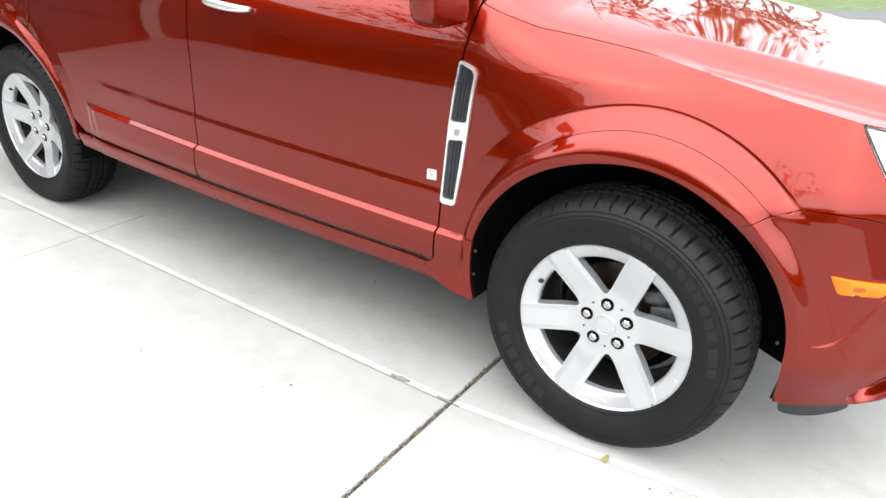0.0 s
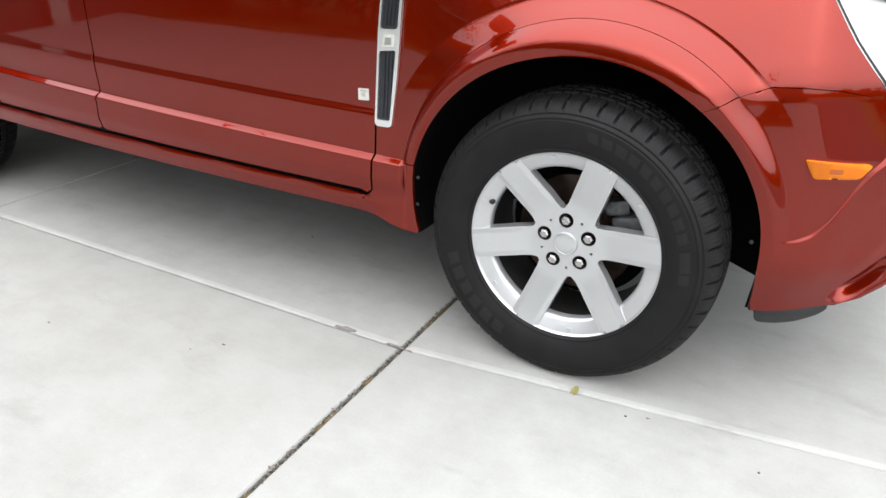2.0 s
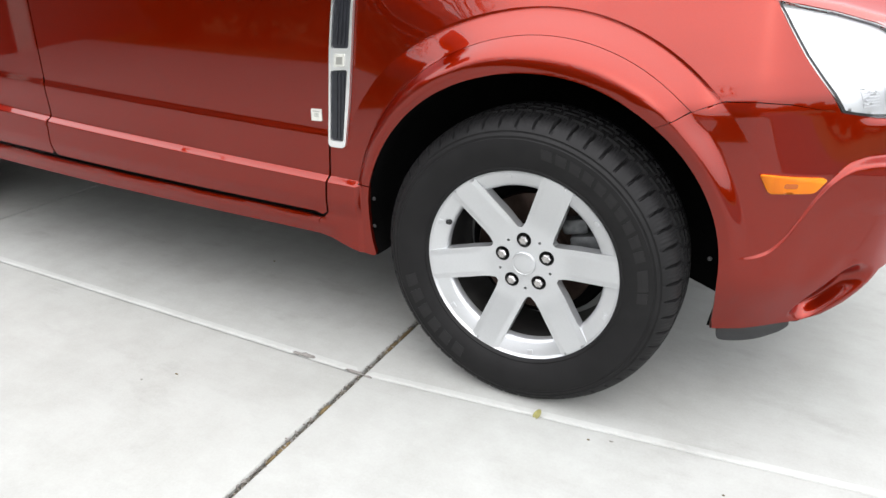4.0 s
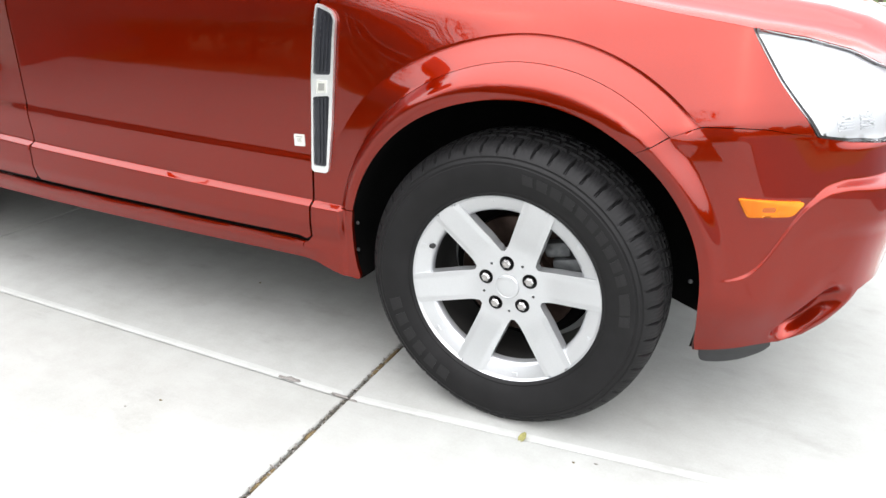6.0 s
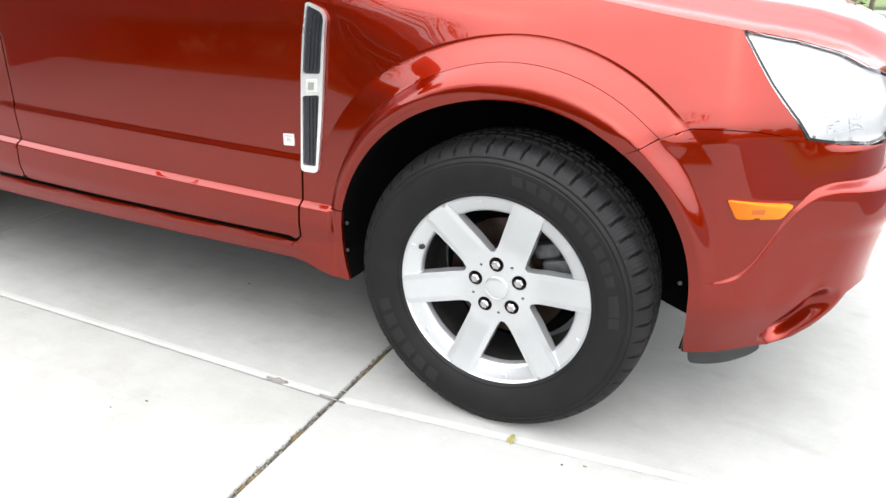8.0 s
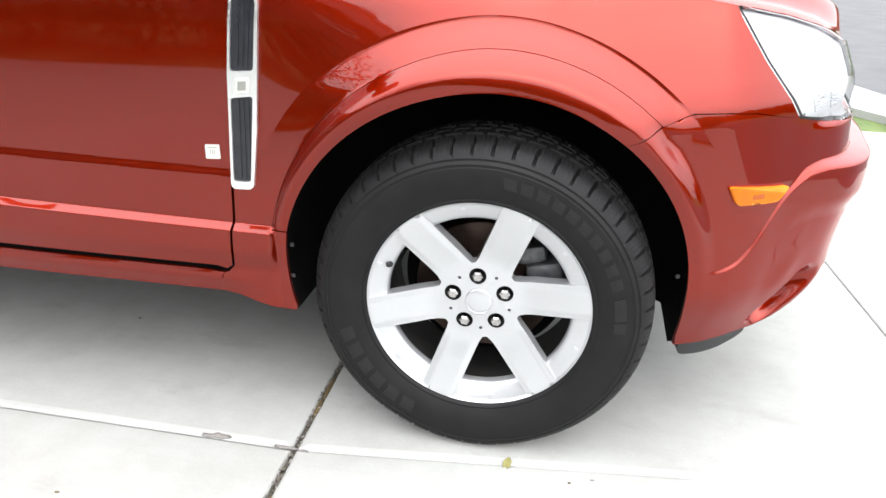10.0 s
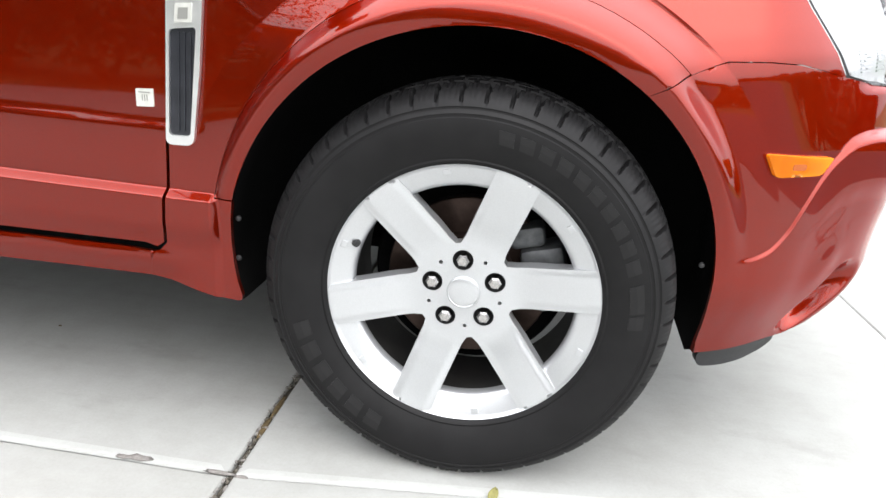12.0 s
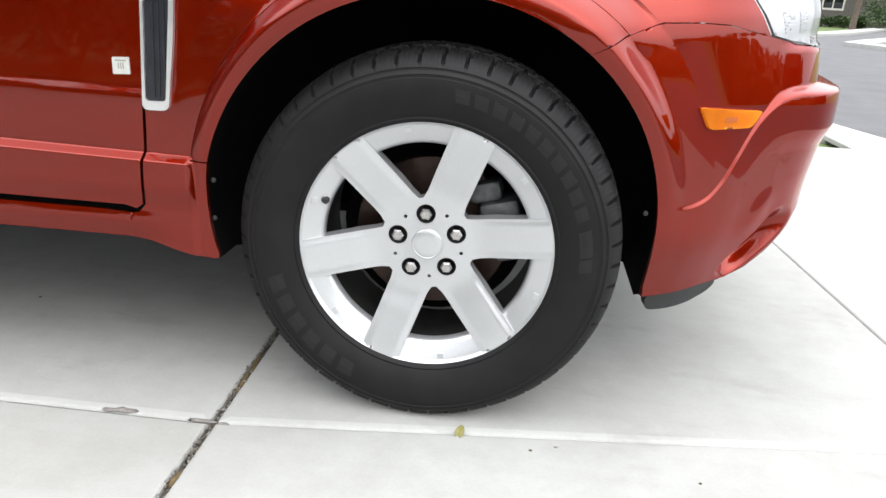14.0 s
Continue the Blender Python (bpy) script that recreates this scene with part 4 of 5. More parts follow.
headlight = skin("headlight", lamp_shape, proud(-0.011), REFLECTOR, car, "clear swept-back headlight", step=0.010, depth=0.03)
skin("lens", lamp_shape, proud(0.002), LENS, headlight, "clear plastic lens", step=0.010, depth=0.004).visible_shadow = False
skin("lamp_gasket", outline([(0.590, 0.741), (0.60, 0.7355), (0.655, 0.7255), (0.72, 0.7205), (0.79, 0.718), (0.79, 0.7225), (0.72, 0.7255), (0.655, 0.7310), (0.60, 0.7415)]), proud(-0.006), BLACK, headlight, step=0.01, depth=0)
LAMP_RIB = material("frosted_lamp_rib", (0.85, 0.86, 0.88), 0.4)
skin("lamp_gasket", outline([(x - 0.001, z) for x, z in LAMP_REAR] + [(x + 0.0055, z) for x, z in LAMP_REAR[::-1]]), proud(-0.001), BLACK, headlight, "black rubber lamp gasket", step=0.006, depth=0)
for x0, x1 in ((0.636, 0.668), (0.682, 0.712)):
    for k in range(7):
        z = 0.744 + 0.0062 * k
        skin("lamp_rib", outline([(x0 - 0.002 * k, z), (x1 - 0.002 * k, z + 0.0005), (x1 - 0.002 * k, z + 0.0034), (x0 - 0.002 * k, z + 0.003)]), proud(-0.0085), LAMP_RIB, headlight, step=0.008, depth=0.0022)
both(headlight)

# ---- rest of the body, out of the walk's sight: grille, glasshouse, roof ----
bm = bmesh.new()
box(bm, (0.66, 0.56, 0.69), (0.768, 2 * MID - 0.56, 0.83), 0.02)
grille = part("grille", bm, BLACK, car, "black grille with a chrome bar")
bm = bmesh.new()
box(bm, (0.760, 0.58, 0.75), (0.778, 2 * MID - 0.58, 0.785), 0.006)
part("grille_bar", bm, CHROME, grille)


def loft(name, rows, mat, label="", thick=0.012):
    verts, faces, n = [], [], len(rows[0])
    for row in rows:
        verts += row
    for i in range(len(rows) - 1):
        for j in range(n - 1):
            faces.append((i * n + j, i * n + j + 1, i * n + n + j + 1, i * n + n + j))
    ob = link(name, verts, faces, mat, car, label, smooth=True)
    so = ob.modifiers.new("thickness", "SOLIDIFY")
    so.thickness = thick
    return ob


def bent(p, q, rise, n=9):
    out = []
    for k in range(n):
        t = k / (n - 1)
        out.append((p[0] + (q[0] - p[0]) * t - rise[0] * 4 * t * (1 - t), p[1] + (q[1] - p[1]) * t, p[2] + (q[2] - p[2]) * t + rise[1] * 4 * t * (1 - t)))
    return out


loft("windscreen", [bent((-0.58, 0.10, 1.12), (-0.58, 2 * MID - 0.10, 1.12), (-0.10, 0.0)), bent((-0.88, 0.15, 1.38), (-0.88, 2 * MID - 0.15, 1.38), (-0.06, 0.02)), bent((-1.12, 0.20, 1.60), (-1.12, 2 * MID - 0.20, 1.60), (-0.04, 0.03))], GLASS, "dark tinted windscreen")
loft("roof", [bent((x, 0.20, z), (x, 2 * MID - 0.20, z), (0, 0.035)) for x, z in ((-1.12, 1.605), (-1.5, 1.655), (-2.0, 1.67), (-2.6, 1.65), (-3.1, 1.60), (-3.4, 1.56))], PAINT, "red roof")
loft("rear_window", [bent((-3.42, 0.22, 1.55), (-3.42, 2 * MID - 0.22, 1.55), (0.02, 0)), bent((-3.60, 0.16, 1.10), (-3.60, 2 * MID - 0.16, 1.10), (0.03, 0))], GLASS, "dark rear window")
for flip in (1, -1):
    f = lambda x, y, z: (x, MID + (y - MID) * flip, z)
    for name, corners in (("front_window", [(-0.68, -0.005, 1.095), (-1.46, -0.02, 1.10), (-1.46, 0.15, 1.56), (-1.13, 0.16, 1.54)]), ("rear_window", [(-1.53, -0.02, 1.10), (-2.40, -0.01, 1.11), (-2.36, 0.15, 1.57), (-1.53, 0.15, 1.565)]), ("quarter_window", [(-2.48, -0.01, 1.11), (-3.25, 0.04, 1.12), (-3.10, 0.17, 1.54), (-2.46, 0.155, 1.57)])):
        a, b, c, d = [f(*p) for p in corners]
        loft(name, [[a, b], [d, c]], GLASS, "dark tinted side glass", 0.006)
    for name, corners in (("windscreen_pillar", [(-0.52, 0.07, 1.11), (-0.66, 0.0, 1.09), (-1.13, 0.155, 1.55), (-1.11, 0.205, 1.60)]), ("door_pillar", [(-1.45, -0.024, 1.09), (-1.54, -0.024, 1.09), (-1.54, 0.147, 1.57), (-1.45, 0.147, 1.57)]), ("rear_pillar", [(-3.25, 0.04, 1.10), (-3.62, 0.16, 1.08), (-3.42, 0.22, 1.56), (-3.10, 0.165, 1.55)]), ("roof_rail", [(-1.10, 0.16, 1.54), (-3.12, 0.16, 1.54), (-3.42, 0.21, 1.57), (-1.12, 0.21, 1.615)])):
        a, b, c, d = [f(*p) for p in corners]
        loft(name, [[a, b], [d, c]], PAINT, "", 0.02)
bm = bmesh.new()
box(bm, (-3.60, 0.14, 0.40), (-3.55, 2 * MID - 0.14, 1.09), 0.02)
part("tailgate", bm, PAINT, car)


# ---- ground: lawn sheet, road, driveway slabs ----
def flat(name, points, z, mat, label, category, thick=0.04):
    n = len(points)
    verts = [(x, y, z) for x, y in points] + [(x, y, z - thick) for x, y in points]
    faces = [tuple(range(n)), tuple(range(2 * n - 1, n - 1, -1))] + [(k, n + k, n + (k + 1) % n, (k + 1) % n) for k in range(n)]
    bm = bmesh.new()
    vs = [bm.verts.new(v) for v in verts]
    for f in faces:
        bm.faces.new([vs[k] for k in f])
    bmesh.ops.recalc_face_normals(bm, faces=bm.faces)
    ob = part(name, bm, mat)
    return tagged(ob, label, category, kind="structure")


SLOPE = lambda y: -0.02 * max(0.0, y - 3.05)
link_ground = link("ground", [(-900, -900, -0.05), (900, -900, -0.05), (900, 3.05, -0.05), (-900, 3.05, -0.05), (900, 900, -0.05 + SLOPE(900)), (-900, 900, -0.05 + SLOPE(900))], [(0, 1, 2, 3), (3, 2, 4, 5)], GRASS)
tagged(link_ground, "green lawn and earth around the street", "lawn", kind="structure")


def sheet(name, points, lift, mat, label, category, thick=0.10):
    """A flat-topped strip of ground that follows the fall of the land."""
    bm = bmesh.new()
    top = [bm.verts.new((x, y, lift + SLOPE(y))) for x, y in points]
    low = [bm.verts.new((x, y, lift - thick + SLOPE(y))) for x, y in points]
    n = len(points)
    bmesh.ops.triangulate(bm, faces=[bm.faces.new(top)])
    for k in range(n):
        bm.faces.new((top[k], low[k], low[(k + 1) % n], top[(k + 1) % n]))
    bmesh.ops.recalc_face_normals(bm, faces=bm.faces)
    return tagged(part(name, bm, mat), label, category, kind="structure")


sheet("road", [(5.2, -40), (3.4, -6), (2.72, 0.0), (2.60, 3.05), (2.36, 4.06), (1.2, 7.9), (-0.46, 13.38), (-1.57, 12.54), (-3.0, 12.3), (-30, 12.6), (-30, 13.3), (-2.07, 13.75), (-0.73, 16.41), (3.0, 18.8), (9.11, 23.36), (11.31, 26.57), (17.87, 38.55), (24, 52), (30, 50), (16, 31), (12.4, 25.2), (9.44, 20.72), (7.74, 17.88), (8.4, 14.5), (10.5, 3.05), (12, -40)], -0.030, ASPHALT, "grey asphalt residential street", "road")
sheet("pavement_far", [(-0.73, 16.41), (-0.6, 17.3), (2.6, 19.7), (8.8, 24.2), (10.8, 27.2), (17.3, 38.9), (23.3, 52.5), (24, 52), (17.87, 38.55), (11.31, 26.57), (9.11, 23.36), (3.0, 18.8)], 0.06, CONCRETE, "pale concrete pavement along the street", "pavement", 0.14)
sheet("pavement_corner", [(7.74, 17.88), (9.44, 20.72), (12.4, 25.2), (16, 31), (16.5, 30.7), (12.9, 25.0), (10.0, 20.5), (8.45, 17.9), (9.0, 14.6), (8.4, 14.5)], 0.06, CONCRETE, "pale concrete kerb and pavement at the corner", "pavement", 0.14)
sheet("pavement_near", [(2.05, 3.45), (2.44, 3.42), (2.30, 4.06), (1.1, 7.9), (-0.56, 13.30), (-1.35, 12.55), (-0.95, 11.3), (-1.2, 10.9), (-6.0, 9.4), (-6.0, 5.6), (0.3, 6.2)], 0.0, CONCRETE, "pale concrete pavement and neighbouring drive", "pavement", 0.08)
bed = flat("driveway", [(-5.85, -4.0), (2.9, -4.0), (2.56, 3.05), (-5.85, 3.05)], -0.014, JOINT, "pale concrete driveway cast in jointed slabs", "driveway", 0.03)


def slab(corners, gaps, edge=0.020, drop=0.006, lip=()):
    """A slab with a rounded, troweled edge; gaps: half the joint's width at each side."""
    pts = [np.array(p, float) for p in corners]
    n = len(pts)

    def inset(extra):
        out = []
        for k in range(n):
            a, b, c = pts[k - 1], pts[k], pts[(k + 1) % n]
            d0, d1 = (b - a) / np.linalg.norm(b - a), (c - b) / np.linalg.norm(c - b)
            n0, n1 = np.array([-d0[1], d0[0]]), np.array([-d1[1], d1[0]])
            g0, g1 = gaps[k - 1] + extra, gaps[k] + extra
            m = np.array([n0, n1])
            out.append(b + np.linalg.solve(m, [g0, g1]))
        return out
    verts, faces = [], []
    for extra, z in ((0.0, -0.03), (0.0, -drop), (0.003, -0.0022), (0.008, -0.0006), (edge, 0.0)):
        verts += [(p[0], p[1], z) for p in inset(extra)]
    for r in range(4):
        for k in range(n):
            j = (k + 1) % n
            faces.append((r * n + k, r * n + j, r * n + n + j, r * n + n + k))
    faces.append(tuple(4 * n + k for k in range(n)))
    ob = link("slab", verts, faces, CONCRETE, bed)
    ob.data.materials.append(EDGE)
    for k, p in enumerate(ob.data.polygons):
        if n <= k < 4 * n and k % n in lip:
            p.material_index = 1
    return ob


W, T, F = 0.0065, 0.0022, 0.0005
slab([(-2.22, -0.137), (-0.38, -0.137), (-0.39, 1.80), (-2.21, 1.80)], [T, W, T, T], lip=(0,))
slab([(-2.23, -2.3), (-0.372, -2.3), (-0.38, -0.137), (-2.22, -0.137)], [T, W, T, T])
slab([(-0.38, -0.137), (1.148, 0.025), (1.02, 1.80), (-0.39, 1.80)], [F, T, T, W], lip=(0,))
slab([(-0.372, -2.3), (1.36, -2.3), (1.148, 0.025), (-0.38, -0.137)], [T, T, F, W])
slab([(-4.10, -0.155), (-2.22, -0.137), (-2.21, 1.80), (-4.08, 1.80)], [T, T, T, T], lip=(0,))
slab([(-4.12, -2.3), (-2.23, -2.3), (-2.22, -0.137), (-4.10, -0.155)], [T, T, T, T])
slab([(1.148, 0.025), (2.20, 0.10), (2.09, 1.80), (1.02, 1.80)], [T, T, T, T], lip=(3,))
slab([(1.36, -2.3), (2.32, -2.3), (2.20, 0.10), (1.148, 0.025)], [T, T, T, T])
slab([(2.20, 0.10), (2.66, 0.10), (2.54, 1.80), (2.09, 1.80)], [T, T, T, T])
slab([(2.32, -2.3), (2.84, -2.3), (2.66, 0.10), (2.20, 0.10)], [T, T, T, T])
for x0, x1 in ((-5.85, -4.1), (-4.1, -2.22), (-2.22, -0.38), (-0.38, 1.0)):
    slab([(x0, 1.80), (x1, 1.80), (x1, 3.05), (x0, 3.05)], [T, T, T, T])
    slab([(x0, -4.0), (x1, -4.0), (x1, -2.3), (x0, -2.3)], [T, T, T, T])
slab([(2.09, 1.80), (2.54, 1.80), (2.46, 3.44), (2.03, 3.46)], [T, T, T, T])
slab([(1.0, 1.80), (2.09, 1.80), (2.05, 3.05), (0.96, 3.05)], [T, T, T, T])
slab([(1.0, -4.0), (2.9, -4.0), (2.84, -2.3), (1.0, -2.3)], [T, T, T, T])
slab([(-5.85, -2.3), (-4.12, -2.3), (-4.10, -0.155), (-5.85, -0.155)], [T, T, T, T])
slab([(-5.85, -0.155), (-4.10, -0.155), (-4.08, 1.80), (-5.85, 1.80)], [T, T, T, T])


# ---- joint debris, chips and fallen bits on the driveway ----
MOSS = speckled("dry_moss", (0.06, 0.042, 0.018), (0.15, 0.105, 0.045), 90, 0.95, strength=0.6, distance=0.004)
CHIP = speckled("bare_grey_chip", (0.15, 0.138, 0.128), (0.25, 0.235, 0.222), 120, 0.95, strength=0.5, distance=0.003)
DRY_LEAF = speckled("dry_leaf", (0.16, 0.15, 0.05), (0.30, 0.28, 0.10), 60, 0.8, strength=0.2)
rng = random.Random(5)


def blob(points_at, size, mat, name, label, category, seed, flatness=0.3):
    r = random.Random(seed)
    bm = bmesh.new()
    bmesh.ops.create_icosphere(bm, subdivisions=2, radius=1)
    for v in bm.verts:
        k = 1 + r.uniform(-0.28, 0.28)
        v.co = (v.co.x * size[0] * k, v.co.y * size[1] * k, v.co.z * size[2] * k)
    bmesh.ops.translate(bm, verts=bm.verts, vec=points_at)
    return tagged(part(name, bm, mat, smooth=True), label, category, group=category + " bits on the driveway")


def joint_crumbs():
    """Grit and crumbled filler along the open cross joint."""
    bm = bmesh.new()
    r = random.Random(11)
    for k in range(420):
        y = r.uniform(-1.2, 0.75)
        x = -0.378 - 0.009 * (y + 0.137) + r.gauss(0, 0.0032)
        x = max(-0.3865 - 0.009 * (y + 0.137), min(-0.3705 - 0.009 * (y + 0.137), x))
        s = r.uniform(0.0015, 0.0042)
        m = Matrix.Translation((x, y, -0.007 + r.uniform(-0.002, 0.003))) @ Euler((r.random() * 3, r.random() * 3, r.random() * 3)).to_matrix().to_4x4() @ Matrix.Diagonal((s, s * r.uniform(0.6, 2.2), s * 0.8, 1))
        bmesh.ops.create_icosphere(bm, subdivisions=1, radius=1, matrix=m)
    ob = part("joint_grit", bm, speckled("joint_grit", (0.04, 0.034, 0.026), (0.16, 0.145, 0.12), 140, 0.95, strength=0.3))
    return tagged(ob, "brown and grey grit packed in the open joint", "grit", kind="stuff")


joint_crumbs()


def broken_edges():
    """Small pale bits broken off the slab edges beside the open joint."""
    bm = bmesh.new()
    r = random.Random(17)
    for k in range(300):
        y = r.uniform(-1.2, 0.7)
        side = r.choice((-1, 1, -1))
        x = -0.379 - 0.009 * (y + 0.137) + side * r.uniform(0.0045, 0.0085)
        s = r.uniform(0.0012, 0.0040)
        m = Matrix.Translation((x, y, -0.003 + r.uniform(-0.003, 0.0016))) @ Euler((r.random() * 3, r.random() * 3, r.random() * 3)).to_matrix().to_4x4() @ Matrix.Diagonal((s, s * r.uniform(0.8, 2.8), s * 0.7, 1))
        bmesh.ops.create_icosphere(bm, subdivisions=1, radius=1, matrix=m)
    return tagged(part("concrete_crumbs", bm, CHIP), "pale crumbs broken from the slab edges", "rubble", kind="stuff")


broken_edges()
for k, (y, ln) in enumerate(((-0.46, 0.030), (-0.50, 0.02), (0.02, 0.035), (0.10, 0.05), (-0.30, 0.02), (-0.75, 0.03))):
    blob((-0.377 - 0.009 * (y + 0.137), y, -0.004), (0.006, ln, 0.004), MOSS, "moss_tuft", "dry brown moss wedged in the concrete joint", "moss", 20 + k)
blob((-0.560, -0.128, -0.0015), (0.026, 0.009, 0.0021), CHIP, "concrete_chip", "bare grey chipped spot at the joint", "chip", 3)
blob((-0.585, -0.131, -0.0015), (0.018, 0.006, 0.0025), CHIP, "concrete_chip", "bare grey chipped spot at the joint", "chip", 4)
blob((-0.400, -0.134, -0.002), (0.030, 0.005, 0.0026), CHIP, "concrete_chip", "crumbled concrete where the joints cross", "chip", 5)
blob((-0.358, -0.138, -0.002), (0.014, 0.005, 0.0026), CHIP, "concrete_chip", "crumbled concrete where the joints cross", "chip", 6)


def fallen_leaf(x, y, turn, size, seed):
    r = random.Random(seed)
    n, verts, faces = 7, [], []
    for i in range(n):
        t = i / (n - 1)
        w = size * 0.32 * math.sin(math.pi * min(1, t * 0.92 + 0.06)) ** 0.8
        for k in (-1, -0.4, 0.4, 1):
            verts.append((size * (t - 0.5), w * k, 0.0015 + size * (0.35 * k * k * t + 0.25 * (1 - t) * abs(k)) * 0.6 + r.uniform(0, 0.0007)))
    for i in range(n - 1):
        for k in range(3):
            faces.append((i * 4 + k, i * 4 + 4 + k, i * 4 + 5 + k, i * 4 + 1 + k))
    ob = link("fallen_leaf", verts, faces, DRY_LEAF, None, smooth=True)
    so = ob.modifiers.new("thickness", "SOLIDIFY")
    so.thickness = 0.0008
    ob.matrix_world = pose(x, y, 0.001, 0, -30, turn)
    return tagged(ob, "small dried yellow-green leaf lying on concrete", "leaf")


fallen_leaf(0.089, -0.088, 70, 0.028, 1)
for k, (x, y) in enumerate(((0.222, -0.118), (0.27, -0.10), (-0.80, -0.36), (-0.86, -0.42), (-1.02, 0.30), (-1.30, -0.52), (0.52, -0.16), (-2.42, 0.02))):
    blob((x, y, 0.001), (0.003 + 0.0015 * (k % 3), 0.0024, 0.0014), CHIP if k % 2 else MOSS, "debris_crumb", "tiny dark crumb of dirt lying on concrete", "debris", 40 + k)


# ---- trees, shrubs, houses round the place ----
def leaf_cloud(bm, centres, count, size, r, thick=1.0):
    for c, rad in centres:
        for k in range(int(count * (rad / centres[0][1]) ** 2)):
            d = Vector((r.gauss(0, 1), r.gauss(0, 1), r.gauss(0, 1))).normalized() * rad * r.random() ** 0.45
            d.z *= 0.8
            s = size * r.uniform(0.6, 1.3)
            q = Euler((r.uniform(-1, 1), r.uniform(-1, 1), r.uniform(0, 6.3))).to_matrix()
            p = Vector(c) + d
            vs = [bm.verts.new(p + q @ Vector(v)) for v in ((-s, 0, 0), (0, -s * 0.45, s * 0.1), (s, 0, 0), (0, s * 0.45, s * 0.1))]
            bm.faces.new(vs)


def limb(bm, a, b, ra, rb, n=8):
    a, b = Vector(a), Vector(b)
    q = (b - a).to_track_quat("Z", "Y").to_matrix()
    rings = [[bm.verts.new(p + q @ Vector((rr * math.cos(2 * math.pi * k / n), rr * math.sin(2 * math.pi * k / n), 0))) for k in range(n)] for p, rr in ((a, ra), ((a + b) / 2 + Vector((0.02, 0.03, 0)), (ra + rb) / 2), (b, rb))]
    for u, w in zip(rings, rings[1:]):
        for k in range(n):
            bm.faces.new((u[k], u[(k + 1) % n], w[(k + 1) % n], w[k]))


def tree(x, y, height, spread, seed, leaves=260, leaf=0.14):
    r = random.Random(seed)
    z0 = -0.05 + SLOPE(y)
    top = empty("tree", None, (x, y, z0))
    bm = bmesh.new()
    limb(bm, (0, 0, -0.1), (0.1, 0.05, height * 0.45), 0.16, 0.10, 10)
    centres = [((0.1, 0, height * 0.80), spread * 0.62)]
    for k in range(9):
        a = k * 2.4 + r.uniform(-0.4, 0.4)
        e = (spread * 0.7 * math.cos(a), spread * 0.7 * math.sin(a), height * r.uniform(0.5, 0.88))
        limb(bm, (0.05, 0.02, height * r.uniform(0.3, 0.45)), e, 0.06, 0.015, 6)
        for j in range(3):
            limb(bm, Vector(e) * 0.8 + Vector((0, 0, height * 0.06)), Vector(e) + Vector((r.uniform(-1, 1), r.uniform(-1, 1), r.uniform(0.2, 1.0))) * spread * 0.4, 0.018, 0.005, 5)
        centres.append((e, spread * r.uniform(0.30, 0.48)))
    part("trunk", bm, BARK, top, smooth=True)
    bm = bmesh.new()
    leaf_cloud(bm, centres, leaves, leaf, r)
    part("crown", bm, LEAF, top)
    return tagged(top, "leafy green garden tree with a grey-brown trunk", "tree", group="garden trees")


def shrub(x, y, size, seed, leaf=0.06, count=420):
    r = random.Random(seed)
    bm = bmesh.new()
    centres = [((0, 0, size * 0.5), size * 0.6)] + [((r.uniform(-0.5, 0.5) * size, r.uniform(-0.5, 0.5) * size, size * r.uniform(0.3, 0.8)), size * 0.4) for k in range(4)]
    leaf_cloud(bm, centres, count, leaf, r)
    for k in range(6):
        limb(bm, (0, 0, -0.05), (r.uniform(-0.4, 0.4) * size, r.uniform(-0.4, 0.4) * size, size * 0.6), 0.015, 0.006, 5)
    ob = part("shrub", bm, LEAF)
    ob.location = (x, y, -0.05 + SLOPE(y))
    return tagged(ob, "rounded dark green shrub on the lawn", "shrub", group="shrubs on the lawns")


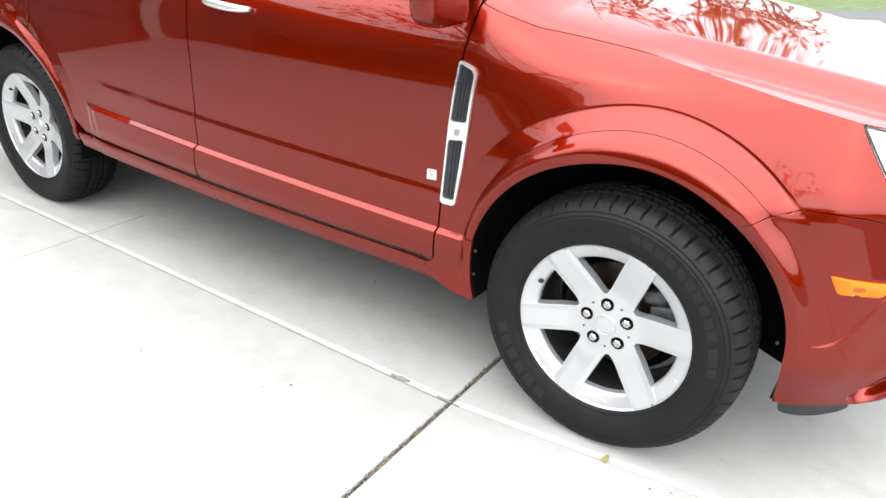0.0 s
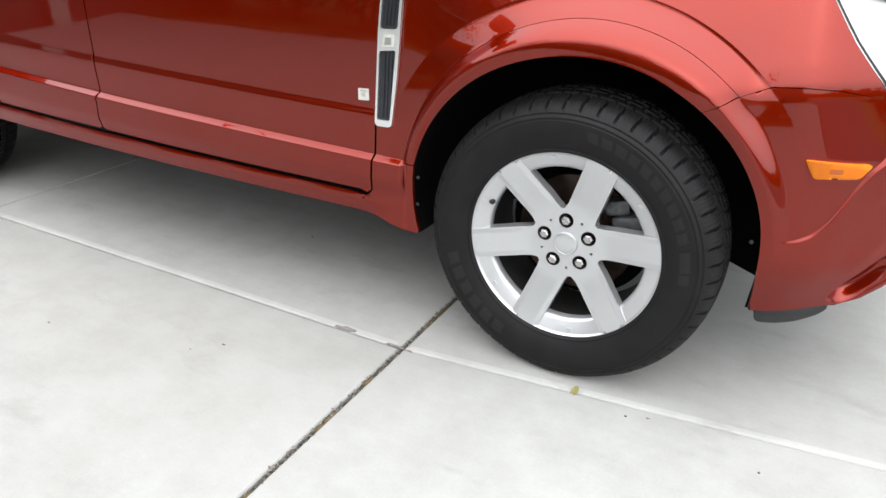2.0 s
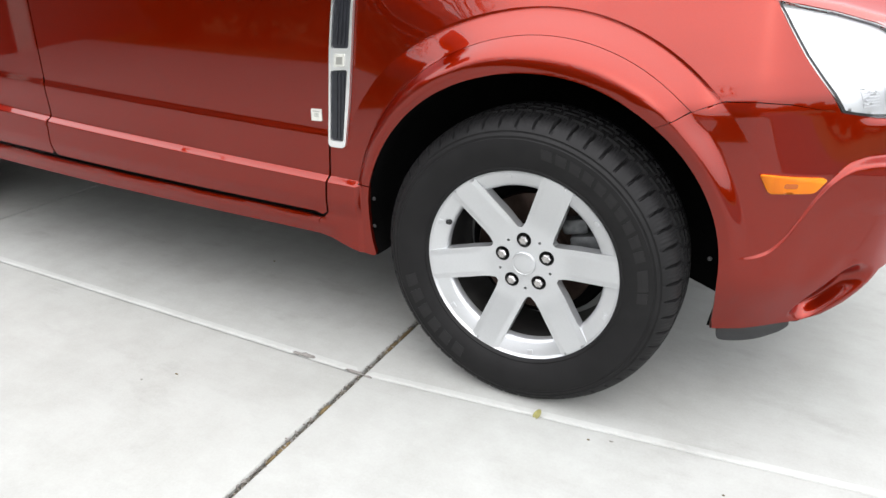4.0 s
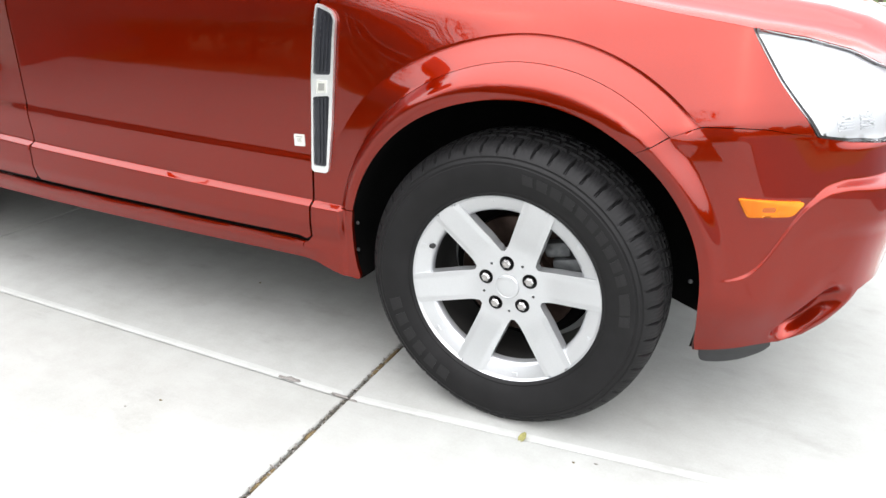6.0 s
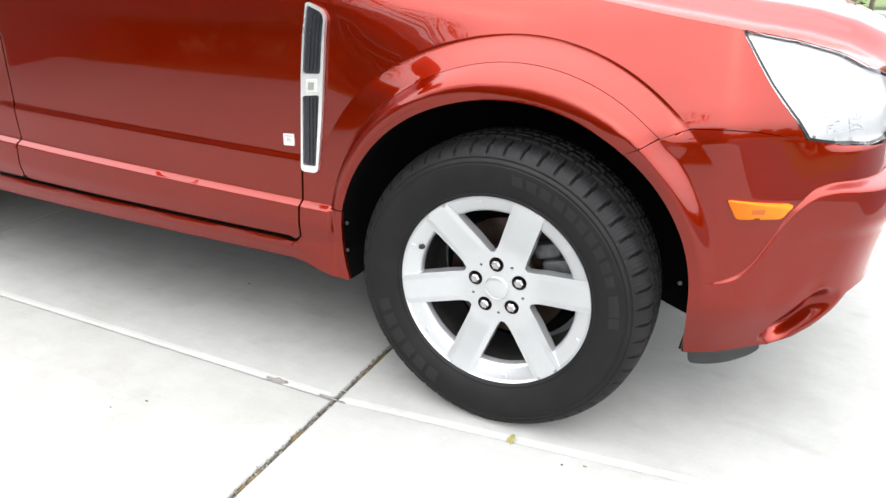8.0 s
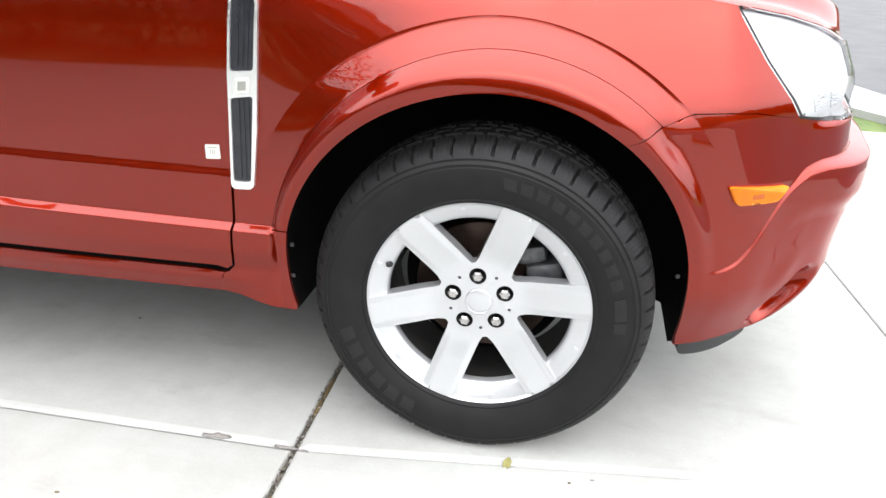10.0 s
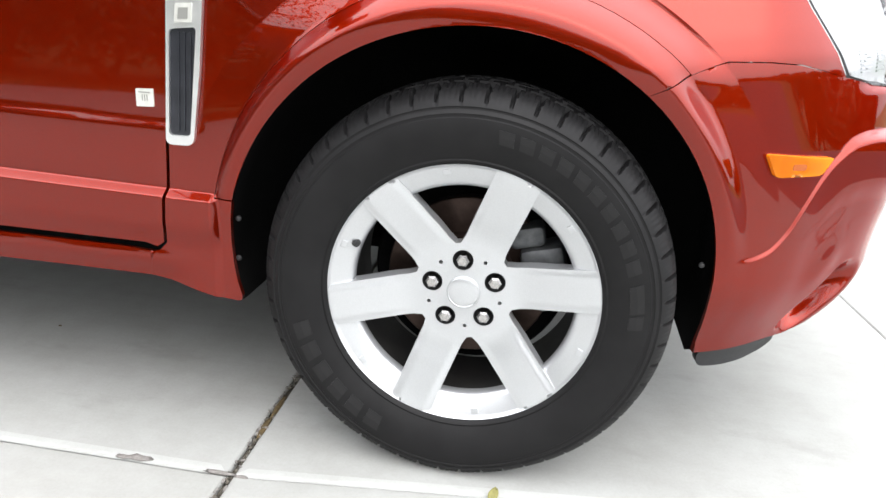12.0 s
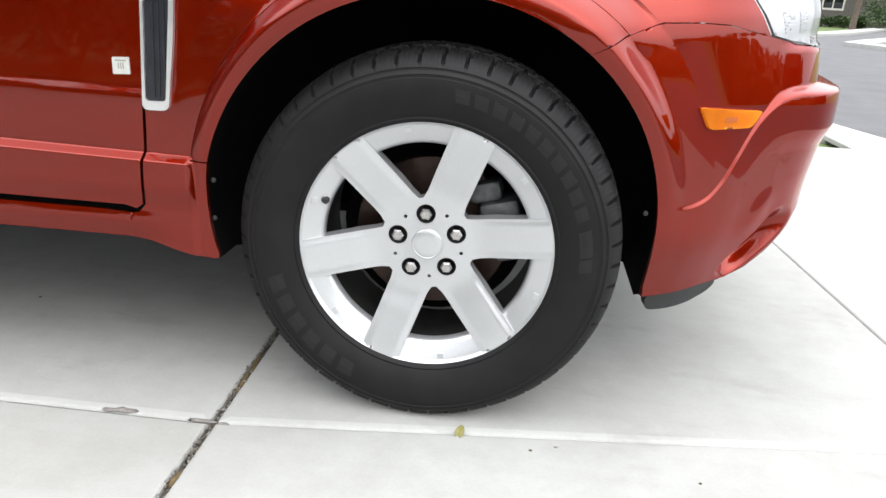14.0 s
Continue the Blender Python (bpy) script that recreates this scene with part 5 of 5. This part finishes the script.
def house(x, y, turn, width, deep, high, rise, wall_mat, openings, label, garage=None):
    """A house whose front looks along its own -y; openings: (centre, sill, width, height)."""
    top = empty("house", None, (x, y, -0.05 + SLOPE(y)))
    top.rotation_euler = (0, 0, radians(turn))
    cut = sorted(openings)
    bm = bmesh.new()
    edge = -width / 2
    for c, sill, w, h in cut:
        box(bm, (edge, -0.12, -0.3), (c - w / 2, 0.12, high))
        if sill > 0:
            box(bm, (c - w / 2, -0.12, -0.3), (c + w / 2, 0.12, sill))
        box(bm, (c - w / 2, -0.12, sill + h), (c + w / 2, 0.12, high))
        edge = c + w / 2
    box(bm, (edge, -0.12, -0.3), (width / 2, 0.12, high))
    for x0, x1, y0, y1 in ((-width / 2, -width / 2 + 0.24, 0.12, deep), (width / 2 - 0.24, width / 2, 0.12, deep), (-width / 2, width / 2, deep, deep + 0.24)):
        box(bm, (x0, y0, -0.3), (x1, y1, high))
    part("wall", bm, wall_mat, top)
    bm = bmesh.new()
    o = 0.6
    a = [bm.verts.new(p) for p in ((-width / 2 - o, -o, high - 0.05), (width / 2 + o, -o, high - 0.05), (width / 2 + o, deep + o, high - 0.05), (-width / 2 - o, deep + o, high - 0.05))]
    b = [bm.verts.new((p.co.x, p.co.y, high + 0.12)) for p in a]
    ridge = [bm.verts.new((sx * (width / 2 - deep * 0.35), deep / 2, high + rise)) for sx in (-1, 1)]
    bm.faces.new(a[::-1])
    for k in range(4):
        bm.faces.new((a[k], a[(k + 1) % 4], b[(k + 1) % 4], b[k]))
    bm.faces.new((b[0], b[1], ridge[1], ridge[0]))
    bm.faces.new((b[2], b[3], ridge[0], ridge[1]))
    bm.faces.new((b[1], b[2], ridge[1]))
    bm.faces.new((b[3], b[0], ridge[0]))
    part("roof", bm, ROOFING, top)
    for c, sill, w, h in cut:
        if w > 2.2:
            bm = bmesh.new()
            rows = 4
            for k in range(rows):
                box(bm, (c - w / 2, 0.0, sill + h * k / rows + 0.01), (c + w / 2, 0.06, sill + h * (k + 1) / rows - 0.01), 0.01)
            part("garage_door", bm, DARK_STUCCO, top, "panelled garage door")
            bm = bmesh.new()
            for lo, hi in (((c - w / 2 - 0.24, -0.15, -0.2), (c - w / 2, -0.121, sill + h + 0.2)), ((c + w / 2, -0.15, -0.2), (c + w / 2 + 0.24, -0.121, sill + h + 0.2)), ((c - w / 2, -0.15, sill + h), (c + w / 2, -0.121, sill + h + 0.2))):
                box(bm, lo, hi, 0.008)
            part("garage_trim", bm, TRIM, top, "cream boards round the garage door")
            continue
        bm = bmesh.new()
        for lo, hi in (((c - w / 2 - 0.08, -0.15, sill - 0.1), (c + w / 2 + 0.08, -0.03, sill)), ((c - w / 2 - 0.08, -0.15, sill + h), (c + w / 2 + 0.08, -0.03, sill + h + 0.1)), ((c - w / 2 - 0.08, -0.15, sill), (c - w / 2, -0.03, sill + h)), ((c + w / 2, -0.15, sill), (c + w / 2 + 0.08, -0.03, sill + h)), ((c - 0.03, -0.06, sill), (c + 0.03, 0.03, sill + h))):
            box(bm, lo, hi)
        win = part("window", bm, TRIM, top, "cream-framed window")
        for s in (-1, 1):
            bm = bmesh.new()
            box(bm, (c + min(0.03 * s, s * w / 2), -0.01, sill), (c + max(0.03 * s, s * w / 2), 0.01, sill + h))
            part("pane", bm, GLASS, win)
    return tagged(top, label, "house")


house(16.6, 42.6, -20.5, 17, 9, 3.0, 2.2, DARK_STUCCO, [(-0.02, 0.97, 0.95, 1.15), (-5.2, 0.9, 1.6, 1.2), (4.2, 0.0, 1.1, 2.1)], "single-storey brown stucco house across the street")
for k, (px, py, s) in enumerate(((12.9, 41.6, 1.0), (14.2, 41.3, 0.7), (14.8, 41.1, 0.6), (15.4, 41.0, 0.6), (16.0, 40.8, 0.55), (16.6, 40.6, 0.6), (17.3, 40.4, 0.7), (18.1, 39.7, 1.5), (11.2, 42.5, 1.3), (19.6, 39.4, 1.1))):
    shrub(px, py, s, 60 + k, 0.09, 300)
tree(16.1, 38.3, 6.5, 2.2, 71, 150, 0.16)
tree(20.2, 38.0, 5.0, 1.8, 72, 150, 0.16)
# own house behind the car, neighbours and trees on the passenger side
house(-6.0, -2.0, 90, 17, 9, 3.3, 2.8, DARK_STUCCO, [(1.55, 0.0, 4.9, 2.2)], "brown stucco house with a panelled garage door")
house(-3.5, -13.6, 180, 17, 9, 3.2, 2.7, DARK_STUCCO, [(-4.5, 0.9, 1.6, 1.3), (3.5, 0.9, 1.6, 1.3), (0.0, 0.0, 1.0, 2.1)], "brown stucco neighbouring house with a hipped roof")
house(13.0, -52.0, 180, 12, 8, 3.0, 2.2, STUCCO, [(-3.0, 0.9, 1.6, 1.3), (2.5, 0.9, 1.6, 1.3)], "tan stucco neighbouring house with a hipped roof")
tree(-3.6, -7.4, 8.6, 3.0, 81, 190, 0.13)
tree(-3.9, -11.0, 8.0, 2.4, 82, 190, 0.13)
tree(-0.5, -8.8, 6.6, 2.1, 83, 55, 0.09)
for k in range(8):
    shrub(-5.0 + 1.05 * k, -4.85 - 0.2 * (k % 2), 0.85 + 0.15 * (k % 3), 90 + k, 0.06, 1100)
tree(-3.4, 18.5, 6.0, 2.2, 84, 200, 0.15)
tree(-4.4, 15.6, 8.4, 2.3, 85, 200, 0.16)
for k in range(14, 27):
    shrub(-13.0 + 1.5 * k + 0.4 * math.sin(5 * k), -21.0 - 0.8 * (k % 3), 1.5 + 0.3 * math.sin(3.3 * k) + 0.25 * (k % 3), 130 + k, 0.24, 420)
for k in range(6, 20):
    shrub(-1.0 + 1.5 * k + 0.4 * math.sin(4 * k), -24.5 - 0.7 * (k % 3), 2.0 + 0.35 * math.sin(2.1 * k), 170 + k, 0.30, 460)
for k in range(15):
    shrub(19.0 + (k % 2), -18.0 + 1.5 * k, 2.0 + 0.3 * math.sin(2.7 * k), 150 + k, 0.28, 460)
# dark growth behind the far pavement, a staked young tree
for k, (px, py, s) in enumerate(((0.2, 22.6, 1.5), (1.6, 23.0, 1.4), (3.0, 23.4, 1.6), (4.6, 24.2, 1.3), (-1.4, 22.4, 1.3))):
    shrub(px, py, s, 110 + k, 0.08, 420)


def staked_tree(x, y):
    top = empty("young_tree", None, (x, y, -0.05 + SLOPE(y)))
    bm = bmesh.new()
    limb(bm, (0.36, 0, 0), (0.36, 0, 2.2), 0.06, 0.045, 10)
    part("trunk", bm, BARK, top, smooth=True)
    bm = bmesh.new()
    limb(bm, (-0.30, 0, 0), (0.10, 0, 1.6), 0.05, 0.05, 8)
    part("stake", bm, speckled("pale_timber", (0.34, 0.24, 0.12), (0.46, 0.34, 0.19), 20, 0.8), top, "leaning pale wooden stake")
    bm = bmesh.new()
    leaf_cloud(bm, [((0.36, 0, 2.6), 0.7), ((0.1, 0.2, 2.3), 0.4), ((0.6, -0.1, 2.4), 0.4)], 260, 0.07, random.Random(4))
    part("crown", bm, LEAF, top)
    return tagged(top, "young tree with a leaning pale wooden stake", "tree")


staked_tree(1.55, 20.9)
